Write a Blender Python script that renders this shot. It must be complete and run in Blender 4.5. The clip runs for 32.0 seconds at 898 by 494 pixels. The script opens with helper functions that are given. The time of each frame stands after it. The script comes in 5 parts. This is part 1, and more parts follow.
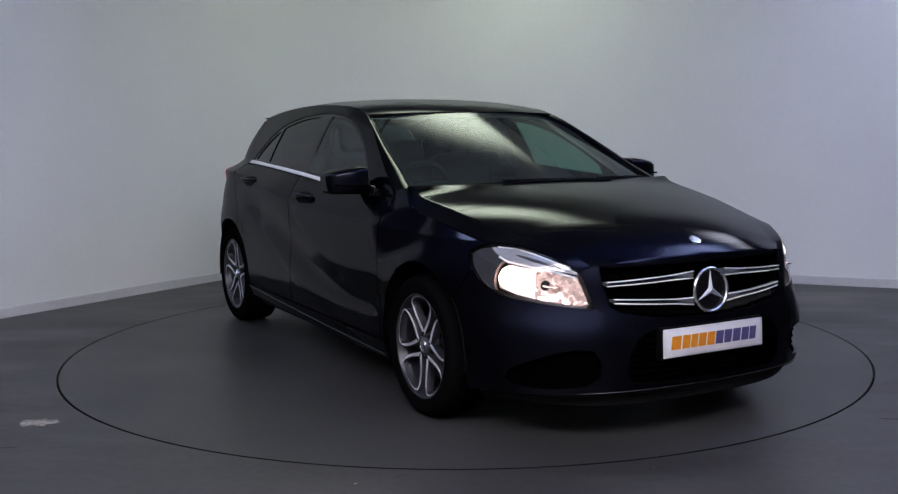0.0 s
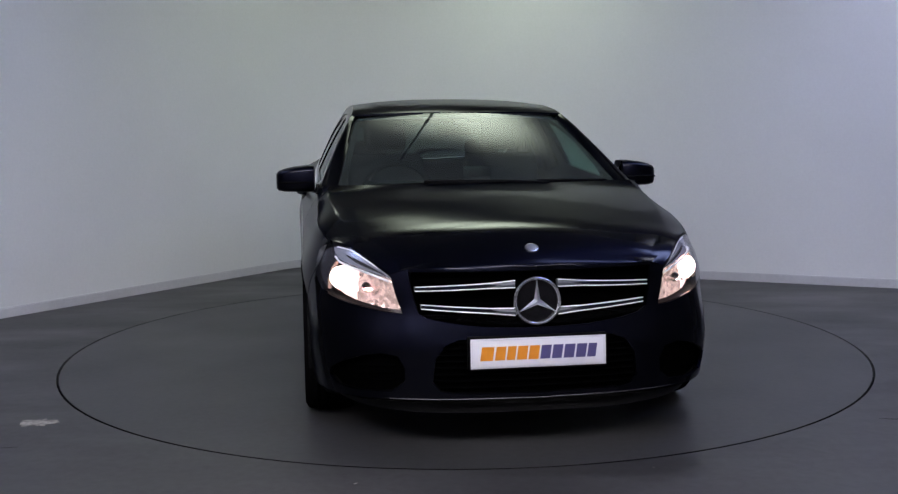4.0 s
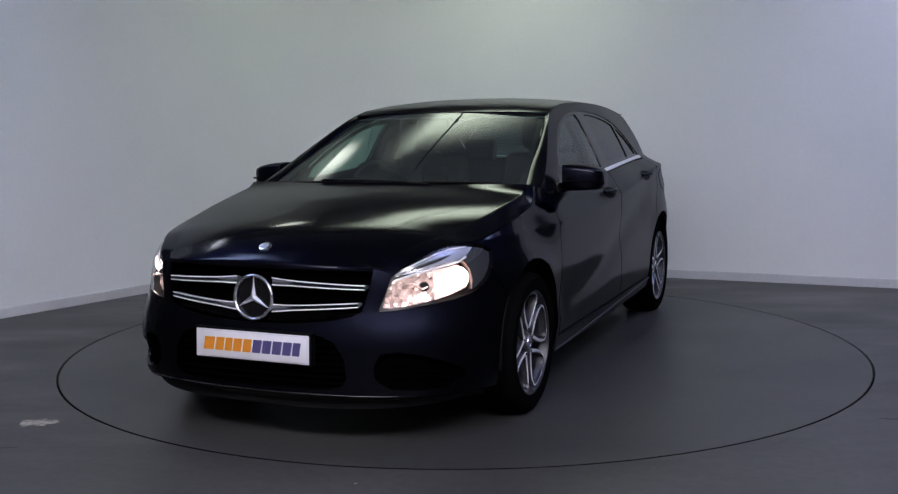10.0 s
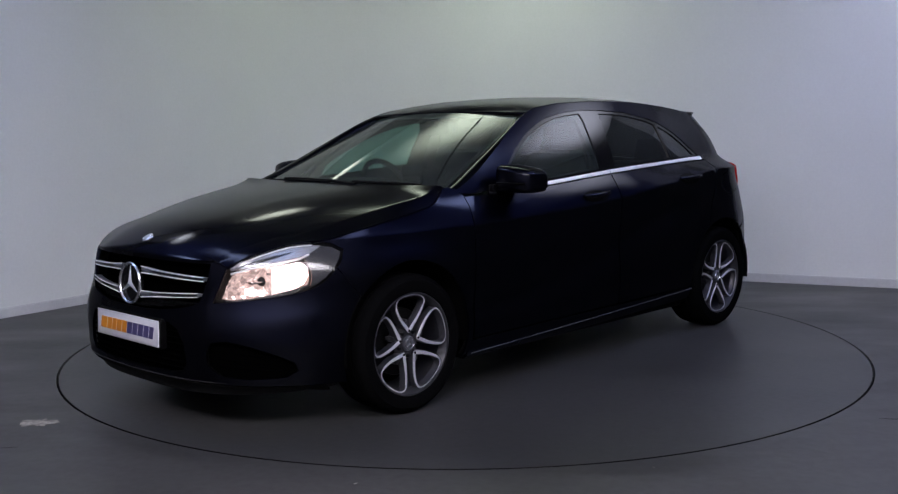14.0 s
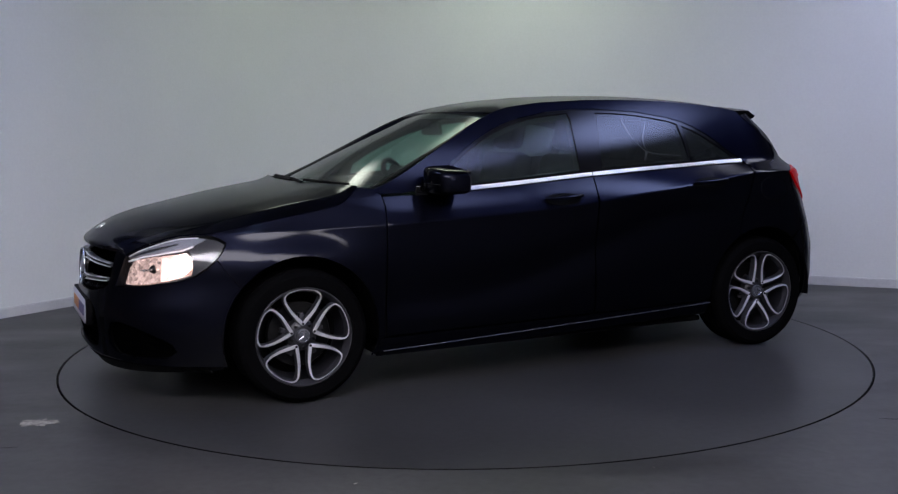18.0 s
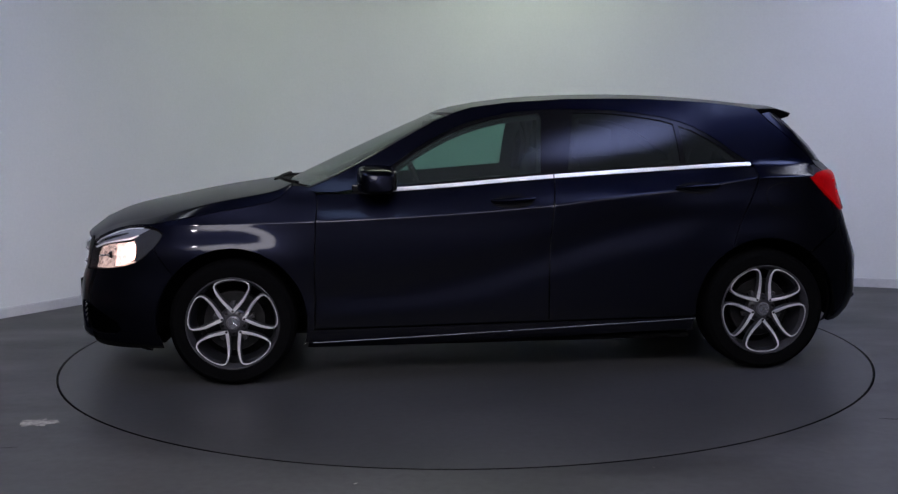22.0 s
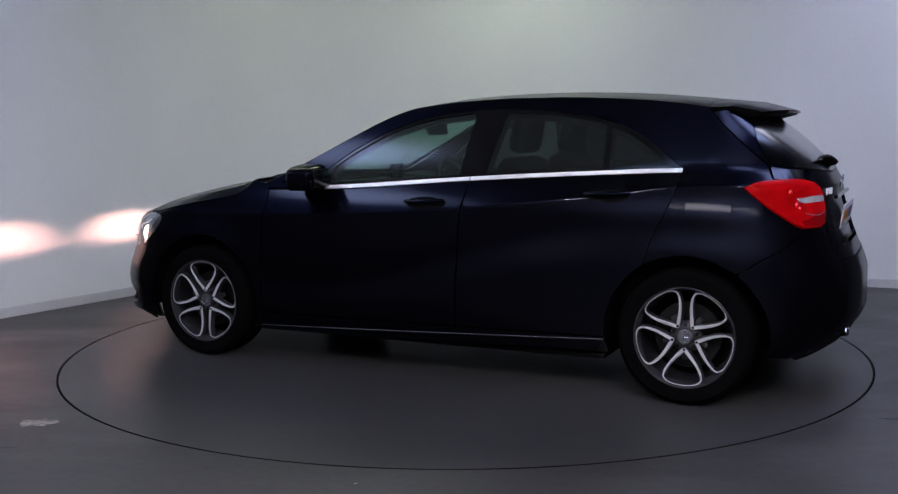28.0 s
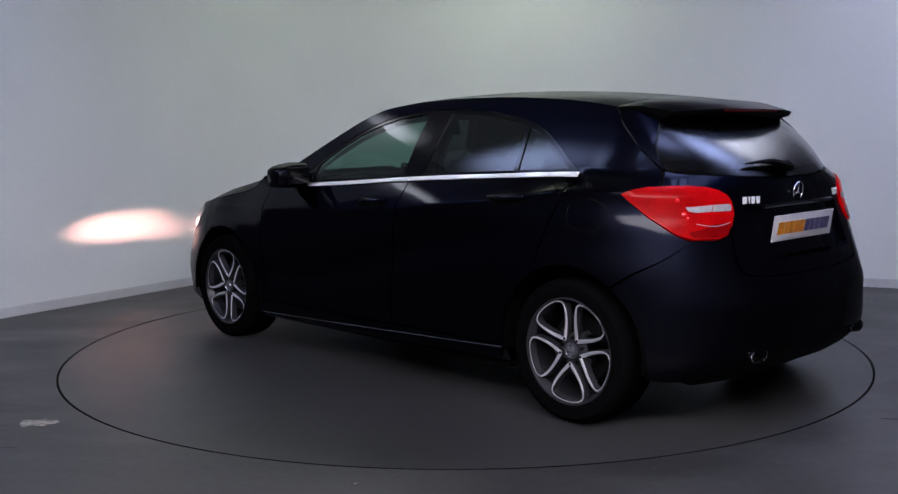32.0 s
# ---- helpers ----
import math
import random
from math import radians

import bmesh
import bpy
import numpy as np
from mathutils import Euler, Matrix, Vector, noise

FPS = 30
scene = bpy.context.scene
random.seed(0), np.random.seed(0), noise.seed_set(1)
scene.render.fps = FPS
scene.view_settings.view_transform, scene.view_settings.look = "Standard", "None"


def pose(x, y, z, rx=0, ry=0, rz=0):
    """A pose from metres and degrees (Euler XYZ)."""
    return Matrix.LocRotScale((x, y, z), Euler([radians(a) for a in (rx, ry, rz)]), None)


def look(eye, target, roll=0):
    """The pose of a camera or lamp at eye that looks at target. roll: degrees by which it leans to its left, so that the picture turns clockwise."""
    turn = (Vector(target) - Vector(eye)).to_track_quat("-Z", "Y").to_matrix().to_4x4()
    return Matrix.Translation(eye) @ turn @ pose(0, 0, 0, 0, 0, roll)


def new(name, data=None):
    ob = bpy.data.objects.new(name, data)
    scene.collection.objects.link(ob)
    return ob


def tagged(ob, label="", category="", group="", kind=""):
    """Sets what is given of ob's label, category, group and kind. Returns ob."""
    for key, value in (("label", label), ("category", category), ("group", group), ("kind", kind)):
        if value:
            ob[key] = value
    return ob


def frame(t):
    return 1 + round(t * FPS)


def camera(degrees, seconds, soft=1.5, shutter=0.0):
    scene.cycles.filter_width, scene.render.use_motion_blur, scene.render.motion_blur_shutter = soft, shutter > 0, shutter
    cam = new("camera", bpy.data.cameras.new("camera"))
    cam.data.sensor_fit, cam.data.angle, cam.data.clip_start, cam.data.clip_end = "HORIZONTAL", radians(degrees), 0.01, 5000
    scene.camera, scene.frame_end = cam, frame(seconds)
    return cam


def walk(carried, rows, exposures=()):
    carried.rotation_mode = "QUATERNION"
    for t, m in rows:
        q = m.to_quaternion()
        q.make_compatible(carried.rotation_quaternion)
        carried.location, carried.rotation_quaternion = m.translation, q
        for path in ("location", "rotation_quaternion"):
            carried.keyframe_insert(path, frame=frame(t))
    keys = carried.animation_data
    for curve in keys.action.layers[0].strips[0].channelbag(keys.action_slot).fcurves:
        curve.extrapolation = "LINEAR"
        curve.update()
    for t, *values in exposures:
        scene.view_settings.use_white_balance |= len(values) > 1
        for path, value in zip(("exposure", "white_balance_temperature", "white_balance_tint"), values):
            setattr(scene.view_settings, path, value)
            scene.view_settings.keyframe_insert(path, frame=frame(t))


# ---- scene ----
cam = camera(47.46, 32.0, soft=1.35)
EYE, AIM, ROLL = (0.0, -5.8907, 1.2541), (-0.0778, 0.0690, 0.5646), -0.676
walk(cam, [(0.0, look(EYE, AIM, ROLL)), (32.0, look(EYE, AIM, ROLL))], [(0.0, 1.00, 6700, 13), (32.0, 1.00, 6700, 13)])

# the turntable's heading, in degrees, which the car shares
TURN = [(0.0, -60.50), (2.0, -70.85), (3.5, -78.62), (6.0, -91.65), (9.0, -107.22), (11.0, -117.64), (13.0, -128.02), (14.5, -135.78),
        (17.0, -148.72), (19.0, -159.20), (21.0, -169.52), (23.0, -179.76), (25.5, -192.36), (28.0, -205.08), (30.0, -215.28), (32.0, -225.52)]
CAR_SIDE = -0.036

# ---- light ----
world = bpy.data.worlds.new("world")
scene.world = world
world.use_nodes = True
world.node_tree.nodes["Background"].inputs[0].default_value = (0.5, 0.55, 0.6, 1)
world.node_tree.nodes["Background"].inputs[1].default_value = 0.05
CEILING = 3.4
WALL_TOP = 2.62
LAMPS = [  # x, y, along x, along y, turn, strength, colour: large soft diffusers under the ceiling, out of view
    (0.05, 1.92, 2.7, 1.5, 0, 3.5, (0.84, 1.0, 0.82)),
    (-1.90, 2.75, 0.8, 1.0, 0, 3.4, (0.90, 1.0, 0.88)),
    (3.45, 1.10, 2.0, 1.6, 0, 3.4, (0.74, 0.80, 1.0)),
    # added to brighten the left wall
    (-3.15, 1.00, 0.9, 1.5, 0, 4.4, (0.78, 0.85, 1.0)),
    (1.60, -1.95, 2.2, 1.2, 36, 3.4, (0.38, 0.47, 1.0)),
    (2.95, -0.55, 2.6, 1.4, 42, 5.8, (0.40, 0.51, 1.0)),
    (-2.90, -1.00, 2.6, 1.2, -30, 5.8, (0.44, 0.57, 1.0)),
    (-0.55, -3.20, 1.5, 0.8, 0, 2.2, (0.34, 0.52, 1.0)),
    # wide front fill, added to light walls and floor; no such lamp is known
    (0.05, -5.72, 8.0, 2.7, 0, 7.0, (0.90, 0.90, 0.99)),
]
SPOTS = [(-2.9, -4.75, 160.0)]  # x, y, strength: a small round lamp ahead of the camera


# ---- materials ----
def material(name, colour, rough=0.5, metal=0.0, grain=0.0, scale=40.0, bump=0.0, stain=0.0, stain_scale=1.5, coat=0.0, coat_rough=0.03, specular=0.5, glow=0.0, rough_var=0.0, facets=0.0, stretch=None, core=None):
    """A principled material with fine grain, broad stains and relief."""
    m = bpy.data.materials.new(name)
    m.use_nodes = True
    nt = m.node_tree
    b = nt.nodes["Principled BSDF"]
    b.inputs["Base Color"].default_value = (*colour, 1)
    b.inputs["Roughness"].default_value = rough
    b.inputs["Metallic"].default_value = metal
    b.inputs["Specular IOR Level"].default_value = specular
    b.inputs["Coat Weight"].default_value = coat
    b.inputs["Coat Roughness"].default_value = coat_rough
    if glow:
        b.inputs["Emission Color"].default_value = (*colour, 1)
        b.inputs["Emission Strength"].default_value = glow
    if facets:
        cells, ramp, place = nt.nodes.new("ShaderNodeTexVoronoi"), nt.nodes.new("ShaderNodeMapRange"), nt.nodes.new("ShaderNodeTexCoord")
        cells.inputs["Scale"].default_value = facets
        ramp.inputs["To Min"].default_value, ramp.inputs["To Max"].default_value = glow * 0.15, glow * 2.2
        nt.links.new(place.outputs["Object"], cells.inputs["Vector"])
        nt.links.new(cells.outputs["Color"], ramp.inputs["Value"])
        nt.links.new(ramp.outputs["Result"], b.inputs["Emission Strength"])
        if core:  # brightest about a bulb at (x, z), fading over (rx, rz)
            shift, size, far, fade, both_ = [nt.nodes.new(k) for k in ("ShaderNodeVectorMath", "ShaderNodeVectorMath", "ShaderNodeVectorMath", "ShaderNodeMapRange", "ShaderNodeMath")]
            shift.operation, size.operation, far.operation, both_.operation = "SUBTRACT", "MULTIPLY", "LENGTH", "MULTIPLY"
            shift.inputs[1].default_value = (core[0], 0, core[1])
            size.inputs[1].default_value = (1 / core[2], 0, 1 / core[3])
            fade.inputs["To Min"].default_value, fade.inputs["To Max"].default_value = 1.6, 0.22
            fade.interpolation_type = "SMOOTHSTEP"
            nt.links.new(place.outputs["Object"], shift.inputs[0])
            nt.links.new(shift.outputs[0], size.inputs[0])
            nt.links.new(size.outputs[0], far.inputs[0])
            nt.links.new(far.outputs["Value"], fade.inputs["Value"])
            nt.links.new(fade.outputs["Result"], both_.inputs[0])
            nt.links.new(ramp.outputs["Result"], both_.inputs[1])
            nt.links.new(both_.outputs[0], b.inputs["Emission Strength"])
    geo = nt.nodes.new("ShaderNodeTexCoord")

    def field(size, detail):
        n = nt.nodes.new("ShaderNodeTexNoise")
        n.inputs["Scale"].default_value, n.inputs["Detail"].default_value = size, detail
        if stretch and size == stain_scale:
            wide = nt.nodes.new("ShaderNodeVectorMath")
            wide.operation = "MULTIPLY"
            wide.inputs[1].default_value = stretch
            nt.links.new(geo.outputs["Object"], wide.inputs[0])
            nt.links.new(wide.outputs[0], n.inputs["Vector"])
        else:
            nt.links.new(geo.outputs["Object"], n.inputs["Vector"])
        return n.outputs["Fac"]

    def mapped(value, lo, hi):
        n = nt.nodes.new("ShaderNodeMapRange")
        n.inputs["From Min"].default_value, n.inputs["From Max"].default_value = 0.3, 0.7
        n.inputs["To Min"].default_value, n.inputs["To Max"].default_value = lo, hi
        nt.links.new(value, n.inputs["Value"])
        return n.outputs["Result"]

    fine, broad = field(scale, 5), field(stain_scale, 4)
    if grain or stain:
        mul = nt.nodes.new("ShaderNodeMath")
        mul.operation = "MULTIPLY"
        nt.links.new(mapped(fine, 1 - grain, 1 + grain), mul.inputs[0])
        nt.links.new(mapped(broad, 1 - stain, 1 + stain), mul.inputs[1])
        mix = nt.nodes.new("ShaderNodeVectorMath")
        mix.operation = "SCALE"
        mix.inputs[0].default_value = colour
        nt.links.new(mul.outputs[0], mix.inputs["Scale"])
        nt.links.new(mix.outputs[0], b.inputs["Base Color"])
    if rough_var:
        nt.links.new(mapped(broad, rough - rough_var, rough + rough_var), b.inputs["Roughness"])
    if bump:
        n = nt.nodes.new("ShaderNodeBump")
        n.inputs["Strength"].default_value, n.inputs["Distance"].default_value = bump, 0.004
        nt.links.new(fine, n.inputs["Height"])
        nt.links.new(n.outputs[0], b.inputs["Normal"])
    return m


def glass(name, tint, rough=0.0, gloss=1.0, base=0.045, veil=0.0):
    """Thin tinted glass: light passes straight through, and the surface mirrors by its angle."""
    m = bpy.data.materials.new(name)
    m.use_nodes = True
    nt = m.node_tree
    nt.nodes.clear()
    out, mix = nt.nodes.new("ShaderNodeOutputMaterial"), nt.nodes.new("ShaderNodeMixShader")
    clear, shine, edge = nt.nodes.new("ShaderNodeBsdfTransparent"), nt.nodes.new("ShaderNodeBsdfGlossy"), nt.nodes.new("ShaderNodeLayerWeight")
    clear.inputs[0].default_value = (*tint, 1)
    shine.inputs["Roughness"].default_value = rough
    shine.inputs["Color"].default_value = (gloss, gloss, gloss, 1)
    power, scaled = nt.nodes.new("ShaderNodeMath"), nt.nodes.new("ShaderNodeMath")
    power.operation, scaled.operation = "POWER", "MULTIPLY_ADD"
    power.inputs[1].default_value = 4.0
    scaled.inputs[1].default_value, scaled.inputs[2].default_value = 0.90, base
    edge.inputs["Blend"].default_value = 0.5
    nt.links.new(edge.outputs["Facing"], power.inputs[0])
    nt.links.new(power.outputs[0], scaled.inputs[0])
    nt.links.new(scaled.outputs[0], mix.inputs[0])
    nt.links.new(clear.outputs[0], mix.inputs[1])
    nt.links.new(shine.outputs[0], mix.inputs[2])
    # mixes a thin pale diffuse layer over the glass
    film, haze = nt.nodes.new("ShaderNodeMixShader"), nt.nodes.new("ShaderNodeBsdfDiffuse")
    haze.inputs[0].default_value = (0.62, 0.74, 0.72, 1)
    film.inputs[0].default_value = veil
    nt.links.new(mix.outputs[0], film.inputs[1])
    nt.links.new(haze.outputs[0], film.inputs[2])
    nt.links.new(film.outputs[0], out.inputs[0])
    return m


UPPER_WALL = material("mid grey wall paint", (0.32, 0.32, 0.32), 0.7, grain=0.03, stain=0.05)
WALL = material("white wall paint", (0.76, 0.77, 0.77), 0.62, grain=0.02, scale=60, stain=0.03, stain_scale=0.8, bump=0.06)
DARK_WALL = material("charcoal wall paint", (0.055, 0.055, 0.060), 0.8, grain=0.1, stain=0.1)
CEIL = material("ceiling paint", (0.74, 0.74, 0.73), 0.8, grain=0.03, stain=0.04)
SKIRT = material("grey skirting paint", (0.56, 0.56, 0.58), 0.45, grain=0.04, stain=0.06, stain_scale=4)
FLOOR = material("dark grey painted floor", (0.0325, 0.0318, 0.0325), 0.42, grain=0.22, scale=24, stain=0.36, stain_scale=1.6, bump=0.10, rough_var=0.10, specular=0.34, stretch=(0.6, 1.5, 1.0))
DISC = material("dark grey turntable deck", (0.0318, 0.0320, 0.0330), 0.41, grain=0.16, scale=28, stain=0.32, stain_scale=0.9, bump=0.08, rough_var=0.07, specular=0.36)
PIT = material("black gap", (0.004, 0.004, 0.004), 0.9, specular=0.1)
# near-black that puts the shade of the car's openings into colour
SHADE_BLACK = material("black opening shade", (0.0007, 0.0007, 0.0008), 0.9, specular=0.0)
SPILL = material("dried pale paint", (0.215, 0.205, 0.185), 0.7, grain=0.3, scale=60, stain=0.4, stain_scale=25)
SCUFF = material("dark rubber scuff", (0.014, 0.014, 0.014), 0.6, grain=0.2)
LAMP_BODY = material("white lamp housing", (0.75, 0.75, 0.75), 0.4)
PAINT = material("midnight blue metallic paint", (0.0050, 0.0057, 0.0120), 0.40, metal=1.0, grain=0.10, scale=900, coat=0.56, coat_rough=0.075)
PAINT.node_tree.nodes["Principled BSDF"].inputs["Coat IOR"].default_value = 1.34
PAINT.node_tree.nodes["Principled BSDF"].inputs["Specular Tint"].default_value = (0.40, 0.40, 0.42, 1)
SLAT = material("blue grey slat", (0.15, 0.155, 0.18), 0.34, metal=0.7, grain=0.05, scale=120)
BRIGHT = material("bright polished strip", (0.88, 0.89, 0.92), 0.30, metal=0.0, grain=0.03, scale=80)
STRIP = material("polished strip", (0.95, 0.95, 0.97), 0.22, metal=0.1, grain=0.03, scale=80)
BRAKE = material("unlit brake lamp", (0.07, 0.003, 0.004), 0.25, grain=0.1)
BARREL = material("silver rim barrel", (0.085, 0.087, 0.105), 0.28, metal=0.85, grain=0.05, scale=200)
SMOKE = material("smoked grey lamp end", (0.030, 0.031, 0.036), 0.25, grain=0.05, coat=0.3)
BLACK = material("satin black plastic", (0.0026, 0.0026, 0.003), 0.6, grain=0.15, scale=300, bump=0.05, specular=0.05)
GLOSS = material("gloss black trim", (0.004, 0.004, 0.005), 0.12, specular=0.3)
RUBBER = material("tyre rubber", (0.0030, 0.0030, 0.0033), 0.8, specular=0.0, grain=0.15, scale=200, stain=0.1, bump=0.1)
CHROME = material("chrome", (0.66, 0.67, 0.70), 0.26, metal=1.0, grain=0.03, scale=80)
ALLOY = material("machined alloy", (0.52, 0.52, 0.55), 0.38, metal=0.4, grain=0.05, scale=300)
GREY = material("dark grey wheel paint", (0.036, 0.036, 0.043), 0.35, metal=0.4, grain=0.06, scale=200)
STEEL = material("brake steel", (0.022, 0.022, 0.023), 0.45, metal=0.9, grain=0.15, scale=60)
SILVER = material("satin silver slat", (0.55, 0.57, 0.62), 0.38, metal=0.9, grain=0.04, scale=120)
CABIN = material("black cabin plastic", (0.006, 0.006, 0.0065), 0.7, specular=0.2, grain=0.1, scale=120, bump=0.1)
CLOTH = material("black seat cloth", (0.008, 0.008, 0.009), 0.85, grain=0.25, scale=350, bump=0.2)
LINING = material("pale headlining", (0.30, 0.30, 0.29), 0.9, grain=0.08, scale=200)
PLATE = material("white plate", (0.60, 0.60, 0.66), 0.35, grain=0.02)
ORANGE = material("orange print", (0.56, 0.20, 0.014), 0.4, grain=0.05)
PURPLE = material("purple print", (0.060, 0.052, 0.15), 0.4, grain=0.05)
RED = material("red lamp plastic", (0.34, 0.0012, 0.0025), 0.35, grain=0.12, scale=90, stain=0.30, stain_scale=9, coat=0.10, coat_rough=0.05, specular=0.05, glow=0.14)
RED_GLINT = material("brighter red for glints", (0.60, 0.004, 0.006), 0.12, grain=0.1, scale=90, coat=1.0, coat_rough=0.04, glow=0.14)
TAIL_CLEAR = material("white lamp plastic", (0.42, 0.39, 0.41), 0.2, grain=0.12, scale=50, coat=0.5)
RED_DARK = material("dark red lamp plastic", (0.22, 0.001, 0.002), 0.35, grain=0.1, coat=0.12, specular=0.05)
CLEAR_LAMP = material("clear lamp plastic", (0.40, 0.42, 0.48), 0.22, metal=0.45, grain=0.1, scale=60)
REFLECTOR = material("lamp reflector", (0.72, 0.70, 0.70), 0.16, metal=1.0, grain=0.1, scale=35, bump=0.3)
CORE = (1.905, 0.655, 0.10, 0.075)
LIT = material("lit lamp reflector", (1.0, 0.75, 0.69), 0.3, grain=0.0, glow=1.6, facets=70, core=CORE)
LIT_DIM = material("dimly lit reflector", (0.94, 0.68, 0.62), 0.14, metal=0.85, grain=0.35, scale=60, bump=0.6, glow=0.22, facets=60)
BULB = material("hot lamp bulb", (1.0, 0.86, 0.78), 0.3, glow=2.6)
BEAM = material("lamp filament", (1.0, 0.50, 0.42), 0.5, glow=330000.0)
SCREEN = glass("green tinted windscreen", (0.42, 0.60, 0.52), rough=0.0, gloss=0.55, veil=0.025)
PANE = glass("green tinted window glass", (0.39, 0.60, 0.53), gloss=0.6, veil=0.025)
PRIVACY = glass("dark privacy glass", (0.08, 0.088, 0.092), gloss=0.62, veil=0.015)
REAR_GLASS = glass("dark rear glass", (0.10, 0.11, 0.115), rough=0.20, gloss=0.85)
COVER = glass("clear lamp cover", (0.93, 0.93, 0.94), gloss=0.9)


# ---- building helpers ----
def mesh_of(name, verts, faces, mat, smooth=True):
    me = bpy.data.meshes.new(name)
    me.from_pydata([tuple(v) for v in verts], [], faces)
    for m in mat if isinstance(mat, (list, tuple)) else [mat]:
        me.materials.append(m)
    bm = bmesh.new()
    bm.from_mesh(me)
    bmesh.ops.remove_doubles(bm, verts=bm.verts, dist=0.0002)
    bmesh.ops.recalc_face_normals(bm, faces=bm.faces)
    for f in bm.faces:
        f.smooth = smooth
    for e in bm.edges:
        if len(e.link_faces) == 2 and e.calc_face_angle(0) > radians(38):
            e.smooth = False
    bm.to_mesh(me)
    bm.free()
    return me


def thing(name, me, label="", category="", group="", kind="", m=None):
    ob = new(name, me)
    if m is not None:
        ob.matrix_basis = m
    return tagged(ob, label, category, group, kind)


def part(name, me, parent, label="", m=None):
    ob = new(name, me)
    ob.parent = parent
    if m is not None:
        ob.matrix_basis = m
    if label:
        ob["label"] = label
    return ob


def box(lo, hi, bevel=0.0, segments=2):
    """Vertices and faces of a block with rounded edges."""
    bm = bmesh.new()
    bmesh.ops.create_cube(bm, size=1.0)
    for v in bm.verts:
        v.co = Vector([lo[i] + (v.co[i] + 0.5) * (hi[i] - lo[i]) for i in range(3)])
    if bevel:
        bmesh.ops.bevel(bm, geom=bm.edges[:], offset=bevel, segments=segments, affect="EDGES", profile=0.5)
    bm.verts.index_update()
    out = [v.co[:] for v in bm.verts], [[v.index for v in f.verts] for f in bm.faces]
    bm.free()
    return out


def joined(*pieces):
    verts, faces = [], []
    for v, f in pieces:
        n = len(verts)
        verts += list(v)
        faces += [[i + n for i in q] for q in f]
    return verts, faces


def placed(piece, m):
    return [tuple(m @ Vector(v)) for v in piece[0]], piece[1]


def spun(profile, n=48, axis="y", start=0.0, turn=2 * math.pi):
    """A profile of (radius, height) turned about an axis."""
    verts, faces = [], []
    full = abs(turn - 2 * math.pi) < 1e-6
    k = len(profile)
    for i in range(n if full else n + 1):
        a = start + turn * i / n
        for r, h in profile:
            c, s = r * math.cos(a), r * math.sin(a)
            verts.append({"y": (c, h, s), "z": (c, s, h), "x": (h, c, s)}[axis])
    for i in range(n):
        j = (i + 1) % n if full else i + 1
        for q in range(k - 1):
            faces.append([i * k + q, i * k + q + 1, j * k + q + 1, j * k + q])
    return verts, faces


def tube(points, radius, n=8, closed=False, flat=1.0):
    """A round or flattened bar along points; radius may be a list."""
    pts = [Vector(p) for p in points]
    verts, faces = [], []
    m = len(pts)
    for i, p in enumerate(pts):
        a = pts[(i - 1) % m] if closed or i > 0 else p
        b = pts[(i + 1) % m] if closed or i < m - 1 else p
        d = (b - a).normalized()
        up = Vector((0, 0, 1)) if abs(d.z) < 0.9 else Vector((0, 1, 0))
        u = d.cross(up).normalized()
        w = u.cross(d)
        r = radius[i] if isinstance(radius, (list, tuple)) else radius
        for k in range(n):
            t = 2 * math.pi * k / n
            verts.append(tuple(p + u * r * math.cos(t) + w * r * flat * math.sin(t)))
    for i in range(m if closed else m - 1):
        j = (i + 1) % m
        for k in range(n):
            l = (k + 1) % n
            faces.append([i * n + k, i * n + l, j * n + l, j * n + k])
    if not closed:
        faces += [list(range(n))[::-1], [(m - 1) * n + k for k in range(n)]]
    return verts, faces


def sweep(points, section, widths=None):
    """A closed section of (across, up) offsets swept along points that lie in the plane y = const, its width scaled point by point."""
    pts = [Vector(p) for p in points]
    n, m = len(section), len(pts)
    verts, faces = [], []
    for i, p in enumerate(pts):
        d = (pts[(i + 1) % m] - pts[(i - 1) % m]).normalized()
        out = Vector((-d.z, 0, d.x))
        for a, b in section:
            verts.append(tuple(p + out * a * (widths[i] if widths else 1.0) + Vector((0, b, 0))))
    for i in range(m):
        j = (i + 1) % m
        for k in range(n):
            l = (k + 1) % n
            faces.append([i * n + k, i * n + l, j * n + l, j * n + k])
    return verts, faces


def rounded(points, per=5, closed=True):
    """A smooth line through points."""
    out, n = [], len(points)
    for i in range(n if closed else n - 1):
        p = [points[j % n] if closed else points[min(max(j, 0), n - 1)] for j in (i - 1, i, i + 1, i + 2)]
        for k in range(per):
            t = k / per
            out.append(tuple(0.5 * (2 * b + (c - a) * t + (2 * a - 5 * b + 4 * c - d) * t * t + (3 * b - a - 3 * c + d) * t ** 3) for a, b, c, d in zip(*p)))
    if not closed:
        out.append(tuple(points[-1]))
    return out


def mirrored(piece):
    return [(x, -y, z) for x, y, z in piece[0]], [f[::-1] for f in piece[1]]


